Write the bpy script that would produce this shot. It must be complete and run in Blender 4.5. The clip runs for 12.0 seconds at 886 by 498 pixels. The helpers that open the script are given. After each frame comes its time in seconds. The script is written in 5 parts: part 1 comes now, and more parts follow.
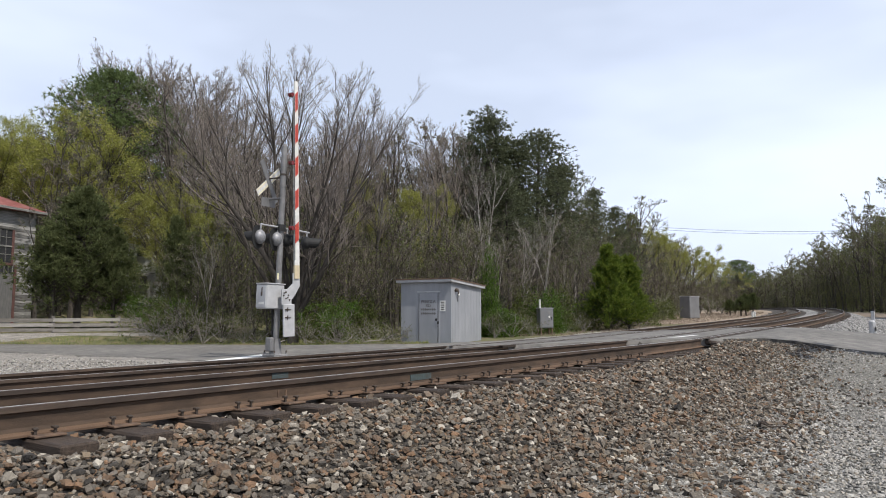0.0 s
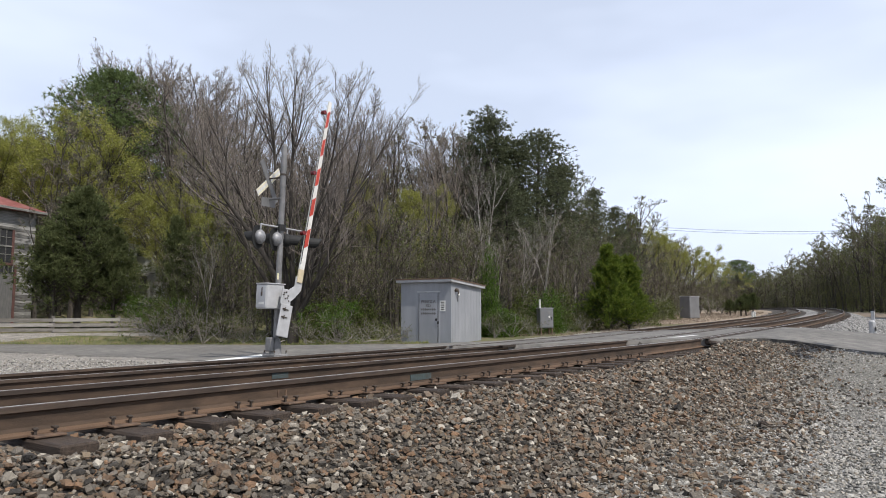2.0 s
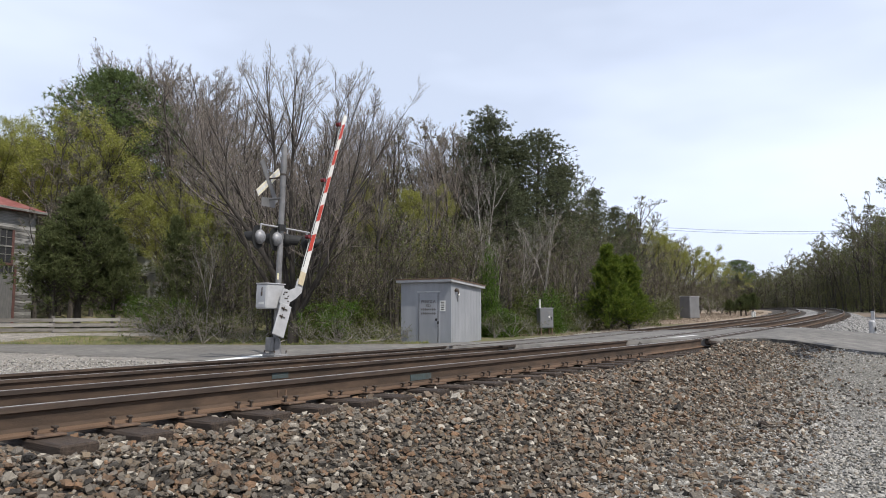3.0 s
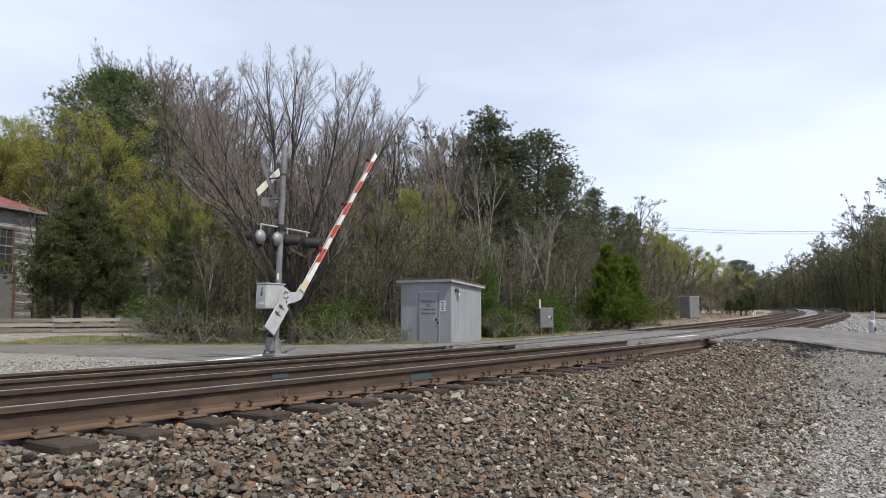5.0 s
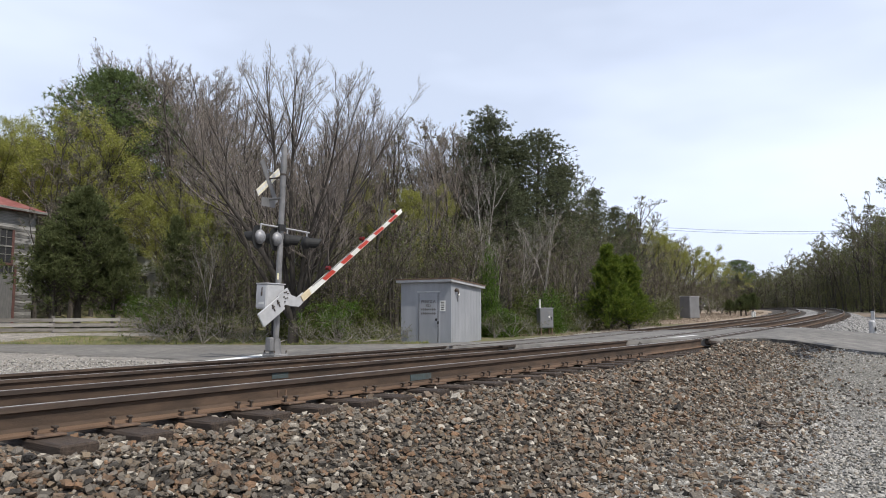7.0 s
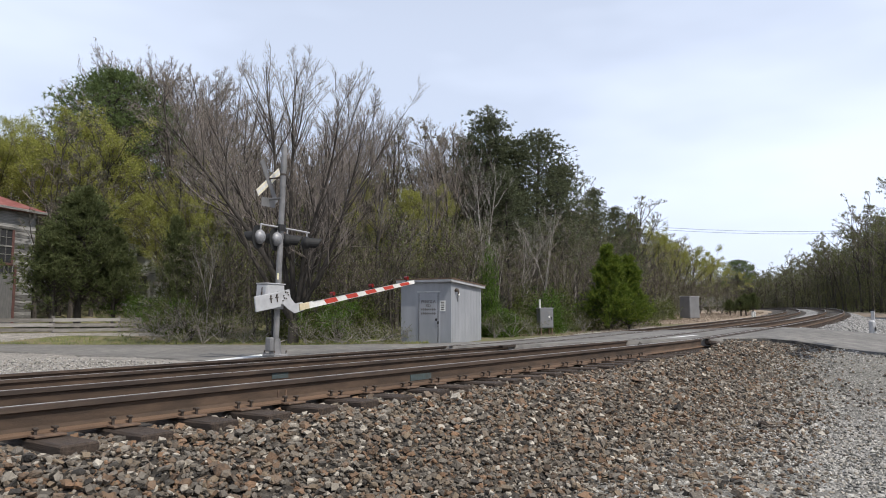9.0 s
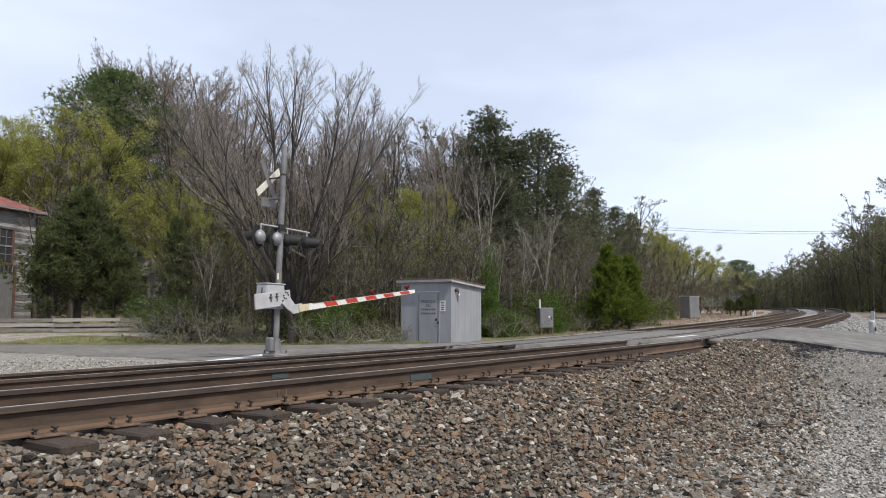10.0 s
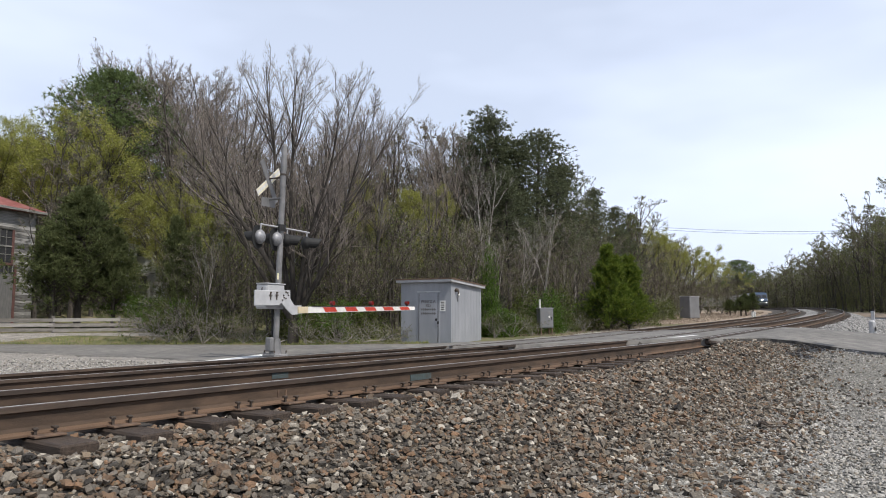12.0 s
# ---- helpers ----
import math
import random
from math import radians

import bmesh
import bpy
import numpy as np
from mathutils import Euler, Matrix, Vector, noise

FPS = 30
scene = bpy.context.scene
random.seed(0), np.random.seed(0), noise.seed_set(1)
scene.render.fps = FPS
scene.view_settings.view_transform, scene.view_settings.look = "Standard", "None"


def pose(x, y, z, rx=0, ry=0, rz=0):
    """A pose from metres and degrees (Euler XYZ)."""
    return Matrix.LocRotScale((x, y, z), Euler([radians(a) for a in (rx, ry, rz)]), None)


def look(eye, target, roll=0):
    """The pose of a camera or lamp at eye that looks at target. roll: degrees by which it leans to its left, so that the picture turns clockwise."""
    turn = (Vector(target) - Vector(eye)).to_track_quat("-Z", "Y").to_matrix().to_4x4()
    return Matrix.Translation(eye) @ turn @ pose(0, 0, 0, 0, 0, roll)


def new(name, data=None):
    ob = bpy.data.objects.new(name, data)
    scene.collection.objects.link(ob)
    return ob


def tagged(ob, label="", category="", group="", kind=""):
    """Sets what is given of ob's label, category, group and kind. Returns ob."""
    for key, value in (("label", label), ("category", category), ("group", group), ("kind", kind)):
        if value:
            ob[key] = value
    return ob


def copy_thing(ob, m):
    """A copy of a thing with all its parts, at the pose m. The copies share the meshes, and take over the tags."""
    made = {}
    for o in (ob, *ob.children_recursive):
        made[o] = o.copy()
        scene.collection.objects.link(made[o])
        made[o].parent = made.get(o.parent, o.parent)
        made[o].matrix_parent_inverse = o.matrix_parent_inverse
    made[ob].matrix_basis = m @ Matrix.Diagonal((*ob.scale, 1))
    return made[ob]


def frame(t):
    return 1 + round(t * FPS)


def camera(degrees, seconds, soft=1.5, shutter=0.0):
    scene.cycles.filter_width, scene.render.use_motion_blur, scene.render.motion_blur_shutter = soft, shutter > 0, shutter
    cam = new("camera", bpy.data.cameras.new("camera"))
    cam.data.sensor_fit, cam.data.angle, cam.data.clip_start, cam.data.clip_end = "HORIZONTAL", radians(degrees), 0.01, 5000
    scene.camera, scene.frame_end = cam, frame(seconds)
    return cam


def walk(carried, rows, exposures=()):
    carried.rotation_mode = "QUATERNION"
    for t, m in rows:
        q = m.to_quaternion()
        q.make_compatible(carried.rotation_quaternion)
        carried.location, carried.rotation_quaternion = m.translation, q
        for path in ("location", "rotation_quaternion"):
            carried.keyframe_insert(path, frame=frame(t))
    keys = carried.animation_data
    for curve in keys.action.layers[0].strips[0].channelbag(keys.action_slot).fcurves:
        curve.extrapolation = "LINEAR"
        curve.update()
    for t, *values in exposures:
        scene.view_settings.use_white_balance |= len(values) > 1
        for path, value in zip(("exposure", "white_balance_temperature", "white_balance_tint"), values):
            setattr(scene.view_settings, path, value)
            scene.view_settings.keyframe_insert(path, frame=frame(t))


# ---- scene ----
# camera: on a tripod beside the line, standing still
cam = camera(67.3, 12.0, soft=1.0)
EYE = (0.0, 0.0, 0.583)
VIEW = pose(*EYE, 95.49, 0, -51.234)
walk(cam, [(0.0, VIEW), (12.0, VIEW)], exposures=[(0.0, 0.0), (12.0, 0.0)])

# world: hazy spring sky with thin high cloud, one sun
SUN_EL, SUN_AZ = 54.0, -97.0            # azimuth counted from +x towards +y
world = bpy.data.worlds.new("sky")
scene.world = world
world.use_nodes = True
wn, wl = world.node_tree.nodes, world.node_tree.links
sky = wn.new("ShaderNodeTexSky")
sky.sky_type, sky.sun_disc = "NISHITA", False
sky.sun_elevation, sky.sun_rotation = radians(SUN_EL), radians(90 - SUN_AZ)
sky.air_density, sky.dust_density, sky.ozone_density = 1.0, 1.6, 1.5
coords = wn.new("ShaderNodeTexCoord")
stretch = wn.new("ShaderNodeMapping")
stretch.inputs["Scale"].default_value = (1.0, 1.0, 3.2)
stretch.inputs["Rotation"].default_value = (0.3, 0.35, 0.0)
cloud = wn.new("ShaderNodeTexNoise")
cloud.inputs["Scale"].default_value, cloud.inputs["Detail"].default_value, cloud.inputs["Roughness"].default_value = 1.3, 4.0, 0.5
veil = wn.new("ShaderNodeMapRange")
veil.inputs["From Min"].default_value, veil.inputs["From Max"].default_value = 0.38, 0.68
veil.inputs["To Min"].default_value, veil.inputs["To Max"].default_value = 0.60, 0.92
# the haze thins out overhead
split = wn.new("ShaderNodeSeparateXYZ")
thin_out = wn.new("ShaderNodeMapRange")
thin_out.interpolation_type = "SMOOTHSTEP"
thin_out.inputs["From Min"].default_value, thin_out.inputs["From Max"].default_value = 0.35, 1.0
thin_out.inputs["To Min"].default_value, thin_out.inputs["To Max"].default_value = 1.0, 0.08
haze = wn.new("ShaderNodeMath")
haze.operation = "MULTIPLY"
mixed = wn.new("ShaderNodeMix")
mixed.data_type = "RGBA"
mixed.inputs["B"].default_value = (12.0, 13.25, 16.0, 1)
wl.new(coords.outputs["Generated"], stretch.inputs["Vector"])
wl.new(coords.outputs["Generated"], split.inputs["Vector"])
wl.new(split.outputs["Z"], thin_out.inputs["Value"])
wl.new(stretch.outputs["Vector"], cloud.inputs["Vector"])
wl.new(cloud.outputs["Fac"], veil.inputs["Value"])
wl.new(veil.outputs["Result"], haze.inputs[0])
wl.new(thin_out.outputs["Result"], haze.inputs[1])
wl.new(haze.outputs["Value"], mixed.inputs["Factor"])
wl.new(sky.outputs["Color"], mixed.inputs["A"])
wl.new(mixed.outputs["Result"], wn["Background"].inputs["Color"])
wn["Background"].inputs["Strength"].default_value = 0.085
sun = new("sun", bpy.data.lights.new("sun", "SUN"))
sun.data.energy, sun.data.angle, sun.data.color = 4.3, radians(0.8), (1.0, 0.955, 0.88)
to_sun = Vector((math.cos(radians(SUN_AZ)) * math.cos(radians(SUN_EL)), math.sin(radians(SUN_AZ)) * math.cos(radians(SUN_EL)), math.sin(radians(SUN_EL))))
sun.matrix_world = look(to_sun * 60, (0, 0, 0))


# ---- materials
def mat(name, cols, scale=6.0, rough=0.85, bump=0.3, bscale=60.0, metal=0.0, big=0.0, island=0.0, per_object=0.0, stretch=(1, 1, 1), spread=(0.35, 0.65), dist=0.01, emit=0.0):
    """Two noises: a ramp of colours, and stains at about a tenth of its size; fine relief."""
    m = bpy.data.materials.new(name)
    m.use_nodes = True
    n, l = m.node_tree.nodes, m.node_tree.links
    b = n["Principled BSDF"]
    co = n.new("ShaderNodeTexCoord")
    mp = n.new("ShaderNodeMapping")
    mp.inputs["Scale"].default_value = stretch
    l.new(co.outputs["Object"], mp.inputs["Vector"])
    no = n.new("ShaderNodeTexNoise")
    no.inputs["Scale"].default_value, no.inputs["Detail"].default_value, no.inputs["Roughness"].default_value = scale, 6.0, 0.6
    l.new(mp.outputs["Vector"], no.inputs["Vector"])
    ramp = n.new("ShaderNodeValToRGB")
    e = ramp.color_ramp.elements
    while len(e) < len(cols):
        e.new(0.5)
    for i, c in enumerate(cols):
        e[i].position = spread[0] + (spread[1] - spread[0]) * i / max(1, len(cols) - 1)
        e[i].color = (*c, 1)
    fac = no.outputs["Fac"]
    if island:
        geo = n.new("ShaderNodeNewGeometry")
        mm = n.new("ShaderNodeMix")
        mm.inputs["Factor"].default_value = island
        l.new(fac, mm.inputs["A"])
        l.new(geo.outputs["Random Per Island"], mm.inputs["B"])
        fac = mm.outputs["Result"]
    if per_object:
        oi = n.new("ShaderNodeObjectInfo")
        mm = n.new("ShaderNodeMix")
        mm.inputs["Factor"].default_value = per_object
        l.new(fac, mm.inputs["A"])
        l.new(oi.outputs["Random"], mm.inputs["B"])
        fac = mm.outputs["Result"]
    l.new(fac, ramp.inputs["Fac"])
    col = ramp.outputs["Color"]
    if big:
        n2 = n.new("ShaderNodeTexNoise")
        n2.inputs["Scale"].default_value, n2.inputs["Detail"].default_value = scale / 9, 5.0
        l.new(mp.outputs["Vector"], n2.inputs["Vector"])
        mr = n.new("ShaderNodeMapRange")
        mr.inputs["From Min"].default_value, mr.inputs["From Max"].default_value = 0.3, 0.7
        mr.inputs["To Min"].default_value, mr.inputs["To Max"].default_value = 1 - big, 1 + big
        l.new(n2.outputs["Fac"], mr.inputs["Value"])
        mul = n.new("ShaderNodeMix")
        mul.data_type, mul.blend_type = "RGBA", "MULTIPLY"
        mul.inputs["Factor"].default_value = 1.0
        l.new(col, mul.inputs["A"])
        l.new(mr.outputs["Result"], mul.inputs["B"])
        col = mul.outputs["Result"]
    l.new(col, b.inputs["Base Color"])
    b.inputs["Roughness"].default_value, b.inputs["Metallic"].default_value = rough, metal
    if bump:
        n3 = n.new("ShaderNodeTexNoise")
        n3.inputs["Scale"].default_value, n3.inputs["Detail"].default_value = bscale, 5.0
        l.new(mp.outputs["Vector"], n3.inputs["Vector"])
        bp = n.new("ShaderNodeBump")
        bp.inputs["Strength"].default_value, bp.inputs["Distance"].default_value = bump, dist
        l.new(n3.outputs["Fac"], bp.inputs["Height"])
        l.new(bp.outputs["Normal"], b.inputs["Normal"])
    if emit:
        l.new(col, b.inputs["Emission Color"])
        b.inputs["Emission Strength"].default_value = emit
    return m


def leafy(m, share):
    """Lets light through thin leaves."""
    n, l = m.node_tree.nodes, m.node_tree.links
    b = n["Principled BSDF"]
    b.inputs["Specular IOR Level"].default_value = 0.25
    tr = n.new("ShaderNodeBsdfTranslucent")
    l.new(b.inputs["Base Color"].links[0].from_socket, tr.inputs["Color"])
    mx = n.new("ShaderNodeMixShader")
    mx.inputs["Fac"].default_value = share
    l.new(b.outputs["BSDF"], mx.inputs[1])
    l.new(tr.outputs["BSDF"], mx.inputs[2])
    l.new(mx.outputs["Shader"], n["Material Output"].inputs["Surface"])


# bed kept near black: the shade between the loose stones is in its colour
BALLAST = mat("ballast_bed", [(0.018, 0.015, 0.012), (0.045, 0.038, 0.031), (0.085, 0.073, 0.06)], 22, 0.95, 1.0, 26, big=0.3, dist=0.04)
BALLAST_PALE = mat("fresh_pale_ballast", [(0.09, 0.088, 0.084), (0.22, 0.215, 0.207), (0.36, 0.345, 0.33)], 9, 0.95, 1.0, 9, big=0.25, dist=0.08)
STONE = mat("ballast_stone", [(0.026, 0.022, 0.018), (0.085, 0.073, 0.059), (0.140, 0.122, 0.100), (0.150, 0.092, 0.054), (0.100, 0.084, 0.066), (0.240, 0.212, 0.175), (0.058, 0.042, 0.029), (0.205, 0.120, 0.068), (0.125, 0.113, 0.097), (0.175, 0.130, 0.085), (0.110, 0.090, 0.068), (0.40, 0.36, 0.30)], 45, 0.85, 0.8, 70, island=0.88, spread=(0.08, 0.92), dist=0.012)
STONE_PALE = mat("fresh_ballast_stone", [(0.10, 0.098, 0.094), (0.22, 0.215, 0.205), (0.34, 0.33, 0.315), (0.46, 0.44, 0.42)], 30, 0.9, 0.4, 90, island=0.9, spread=(0.06, 0.94))
GRAVEL = mat("gravel_bed", [(0.13, 0.118, 0.10), (0.25, 0.23, 0.205), (0.36, 0.335, 0.30)], 24, 0.95, 1.0, 40, big=0.3, dist=0.03)
PEBBLE = mat("gravel_stone", [(0.076, 0.074, 0.067), (0.203, 0.194, 0.177), (0.305, 0.290, 0.266), (0.432, 0.413, 0.378), (0.216, 0.185, 0.144)], 30, 0.9, 0.4, 90, island=0.9, spread=(0.06, 0.94))
ASPHALT = mat("old_asphalt", [(0.106, 0.101, 0.095), (0.146, 0.138, 0.127), (0.194, 0.183, 0.165)], 3.0, 0.92, 0.5, 130, big=0.22, dist=0.006)
# dark broken bitumen, with the shadow under the lip put into its colour
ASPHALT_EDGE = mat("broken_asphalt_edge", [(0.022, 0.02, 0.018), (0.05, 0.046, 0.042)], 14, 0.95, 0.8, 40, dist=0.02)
GRAVEL_NEAR = mat("dusty_gravel_bed", [(0.069, 0.066, 0.058), (0.156, 0.149, 0.132), (0.250, 0.236, 0.210)], 40, 0.95, 1.0, 60, big=0.2, dist=0.02)
GRASS_SOIL = mat("leaf_litter_and_grass", [(0.07, 0.075, 0.03), (0.12, 0.12, 0.05), (0.19, 0.15, 0.09)], 1.2, 1.0, 1.0, 20, big=0.3, dist=0.05)
DRY_GRASS = mat("dry_grass", [(0.23, 0.175, 0.13), (0.32, 0.25, 0.195), (0.19, 0.17, 0.10)], 1.0, 1.0, 0.8, 25, big=0.2, dist=0.05)
RUST = mat("rail_rust", [(0.030, 0.020, 0.015), (0.050, 0.034, 0.025), (0.075, 0.051, 0.036)], 5, 0.8, 0.3, 120, big=0.25, stretch=(0.5, 2, 2))
RUST_WEB = mat("rusty_rail_web", [(0.037, 0.024, 0.0155), (0.057, 0.036, 0.023), (0.08, 0.051, 0.033)], 5, 0.85, 0.3, 120, big=0.25, stretch=(0.5, 2, 2))
RUST_FOOT = mat("dusty_rail_foot", [(0.080, 0.048, 0.029), (0.118, 0.072, 0.044)], 5, 0.85, 0.3, 120, big=0.2, stretch=(0.5, 2, 2))
RAIL_HEAD = mat("rail_head_polished", [(0.34, 0.325, 0.31), (0.46, 0.445, 0.43)], 4, 0.5, 0.05, 200, metal=0.45)
TIE = mat("creosoted_wood", [(0.018, 0.012, 0.009), (0.034, 0.023, 0.016), (0.058, 0.040, 0.029)], 8, 0.85, 0.8, 40, big=0.25, per_object=0.2, stretch=(6, 0.6, 6))
PLATE = mat("rusty_iron", [(0.08, 0.05, 0.035), (0.15, 0.095, 0.06)], 12, 0.8, 0.4, 90)
SPIKE = mat("spike_iron", [(0.035, 0.026, 0.02), (0.06, 0.042, 0.03)], 20, 0.7, 0.3, 90)
ALU = mat("weathered_aluminium", [(0.15, 0.148, 0.148), (0.24, 0.235, 0.235)], 3, 0.55, 0.15, 80, metal=0.3, big=0.2)
CASE_GREY = mat("grey_case_paint", [(0.34, 0.34, 0.35), (0.43, 0.43, 0.44)], 4, 0.6, 0.1, 90, big=0.12)
SHED_PAINT = mat("silver_grey_shed_paint", [(0.235, 0.244, 0.262), (0.29, 0.295, 0.314)], 2.5, 0.65, 0.15, 40, big=0.14, stretch=(1, 1, 0.25))
BLACK = mat("black_paint", [(0.008, 0.008, 0.009), (0.016, 0.016, 0.016)], 10, 0.75, 0.1, 60)
WHITE = mat("white_paint", [(0.56, 0.55, 0.52), (0.68, 0.67, 0.64)], 9, 0.6, 0.1, 60, big=0.1)
CREAM = mat("unpainted_arm_butt", [(0.5, 0.42, 0.28), (0.6, 0.5, 0.34)], 9, 0.6, 0.1, 60)
RED = mat("red_reflective", [(0.38, 0.035, 0.02), (0.48, 0.05, 0.028)], 9, 0.5, 0.1, 60)
YELLOW = mat("pale_yellow_sheeting", [(0.62, 0.56, 0.36), (0.72, 0.66, 0.44)], 9, 0.5, 0.1, 60)
LENS = mat("red_lens", [(0.10, 0.006, 0.006), (0.16, 0.012, 0.01)], 9, 0.15, 0.0)
LENS_GREY = mat("dull_aluminium_housing", [(0.20, 0.20, 0.21), (0.30, 0.30, 0.31)], 12, 0.45, 0.1, 60, metal=0.2)
ROAD_WHITE = mat("worn_road_paint", [(0.6, 0.6, 0.58), (0.78, 0.78, 0.76)], 6, 0.8, 0.3, 90, big=0.1)
BARK = mat("grey_bark", [(0.03, 0.025, 0.021), (0.052, 0.044, 0.037), (0.085, 0.073, 0.063)], 3, 0.95, 0.8, 18, stretch=(2, 2, 0.5))
BARK_PALE = mat("pale_bark", [(0.19, 0.17, 0.15), (0.28, 0.255, 0.23), (0.36, 0.335, 0.31)], 3, 0.95, 0.6, 18, stretch=(2, 2, 0.5))
TWIG = mat("twig_bark", [(0.13, 0.108, 0.093), (0.195, 0.165, 0.145), (0.27, 0.232, 0.205)], 0.6, 0.95, 0.0, island=0.4)
TWIG_BROWN = mat("brown_twig_bark", [(0.10, 0.079, 0.063), (0.165, 0.134, 0.108), (0.26, 0.218, 0.184)], 0.6, 0.95, 0.0, island=0.4)
PINE = mat("pine_needles", [(0.075, 0.108, 0.040), (0.125, 0.17, 0.062), (0.18, 0.23, 0.09)], 0.5, 0.7, 0.0, island=0.5)
PINE_DULL = mat("weathered_pine_needles", [(0.068, 0.080, 0.046), (0.108, 0.122, 0.07), (0.155, 0.172, 0.098)], 0.5, 0.7, 0.0, island=0.5)
PINE_YOUNG = mat("young_pine_needles", [(0.061, 0.103, 0.016), (0.122, 0.172, 0.024), (0.211, 0.256, 0.040)], 0.7, 0.7, 0.0, island=0.6)
CEDAR = mat("cedar_foliage", [(0.066, 0.082, 0.034), (0.115, 0.135, 0.055), (0.17, 0.19, 0.08)], 0.6, 0.85, 0.0, island=0.5)
SPRING = mat("yellow_green_leaves", [(0.20, 0.21, 0.05), (0.30, 0.31, 0.075), (0.40, 0.40, 0.11)], 0.5, 0.7, 0.0, island=0.6)
LEAF = mat("fresh_green_leaves", [(0.044, 0.088, 0.012), (0.080, 0.145, 0.021), (0.124, 0.198, 0.032)], 0.8, 0.7, 0.0, island=0.6)
OLIVE = mat("olive_brush_leaves", [(0.055, 0.072, 0.018), (0.09, 0.115, 0.03), (0.14, 0.16, 0.045)], 0.8, 0.8, 0.0, island=0.6)
HAZE = mat("dense_twig_and_bud_mass", [(0.10, 0.086, 0.07), (0.145, 0.127, 0.102), (0.14, 0.144, 0.078), (0.20, 0.176, 0.147)], 0.25, 0.9, 0.0, island=0.45, spread=(0.2, 0.8))
HAZE_GREEN = mat("budding_green_mass", [(0.085, 0.096, 0.042), (0.13, 0.145, 0.058), (0.18, 0.19, 0.075), (0.125, 0.113, 0.082)], 0.25, 0.9, 0.0, island=0.45, spread=(0.2, 0.8))
BLUE_MARK = mat("faded_blue_paint_mark", [(0.045, 0.05, 0.046), (0.05, 0.075, 0.08)], 20, 0.8, 0.2, 60)
for leaf_material in (PINE, PINE_DULL, PINE_YOUNG, CEDAR, SPRING, LEAF, OLIVE, HAZE, HAZE_GREEN):
    leafy(leaf_material, 0.45)
BUD = mat("reddish_buds", [(0.20, 0.15, 0.12), (0.26, 0.20, 0.155), (0.22, 0.20, 0.13)], 0.8, 0.8, 0.0, island=0.6)


# ---- building helpers
def thing(name, label, category, group="", at=None):
    ob = tagged(new(name), label, category, group)
    ob.empty_display_size = 0.2
    if at is not None:
        ob.matrix_basis = at
    return ob


def mesh_ob(name, verts, faces, material, parent=None, smooth=False):
    me = bpy.data.meshes.new(name)
    me.from_pydata([tuple(v) for v in verts] if not isinstance(verts, np.ndarray) else verts.tolist(), [], faces if not isinstance(faces, np.ndarray) else faces.tolist())
    for m in (material if isinstance(material, (list, tuple)) else [material]):
        me.materials.append(m)
    if smooth:
        me.polygons.foreach_set("use_smooth", [True] * len(me.polygons))
    me.update()
    ob = new(name, me)
    if parent is not None:
        ob.parent = parent
    return ob


def part(name, bm, material, parent, label="", m=None, smooth=False):
    """Links a bmesh as one mesh object under a thing or a part."""
    bmesh.ops.recalc_face_normals(bm, faces=bm.faces)
    me = bpy.data.meshes.new(name)
    bm.to_mesh(me)
    bm.free()
    me.materials.append(material)
    if smooth:
        me.polygons.foreach_set("use_smooth", [True] * len(me.polygons))
    ob = new(name, me)
    ob.parent = parent
    if m is not None:
        ob.matrix_basis = m
    if label:
        ob["label"] = label
    return ob


def twin(ob, m, parent=None):
    """Another object on the same mesh, at the pose m."""
    o = new(ob.name.split(".")[0], ob.data)
    o.parent = parent or ob.parent
    o.matrix_basis = m
    return o


def box(bm, c, size, bevel=0.0, m=None):
    r = bmesh.ops.create_cube(bm, size=1.0)
    vs = r["verts"]
    bmesh.ops.scale(bm, vec=size, verts=vs)
    if bevel:
        es = list({e for v in vs for e in v.link_edges})
        r2 = bmesh.ops.bevel(bm, geom=es, offset=bevel, segments=1, affect="EDGES", clamp_overlap=True)
        vs = list({v for f in r2["faces"] for v in f.verts} | {v for v in vs if v.is_valid})
    bmesh.ops.translate(bm, vec=c, verts=vs)
    if m is not None:
        bmesh.ops.transform(bm, matrix=m, verts=vs)
    return bm


def rod(bm, a, b, r, r2=None, sides=12):
    a, b = Vector(a), Vector(b)
    d = b - a
    m = Matrix.Translation((a + b) / 2) @ d.to_track_quat("Z", "Y").to_matrix().to_4x4()
    bmesh.ops.create_cone(bm, cap_ends=True, segments=sides, radius1=r, radius2=r if r2 is None else r2, depth=d.length, matrix=m)
    return bm


def boxed(c, size, bevel=0.0, m=None):
    return box(bmesh.new(), c, size, bevel, m)


def rodded(a, b, r, r2=None, sides=12):
    return rod(bmesh.new(), a, b, r, r2, sides)


def slab(outline, y0, y1):
    """A plate cut to an outline in x and z, between y0 and y1."""
    bm = bmesh.new()
    a = [bm.verts.new((x, y0, z)) for x, z in outline]
    b = [bm.verts.new((x, y1, z)) for x, z in outline]
    n = len(a)
    bm.faces.new(a)
    bm.faces.new(b[::-1])
    for i in range(n):
        bm.faces.new((a[i], b[i], b[(i + 1) % n], a[(i + 1) % n]))
    return bm


# ---- the lie of the land: s along the near rail, o to its left (away from the camera)
RADIUS, RAIL_Y, GRADE = 508.0, 4.77, 0.0131


def along(s, o, z=0.0):
    r = RADIUS - o
    return (r * math.sin(s / RADIUS), RAIL_Y + RADIUS - r * math.cos(s / RADIUS), z + rise(s))


def rise(s):
    return GRADE * np.interp(s, [15, 130, 190, 260, 460], [0, 115, 150, 158, 165])


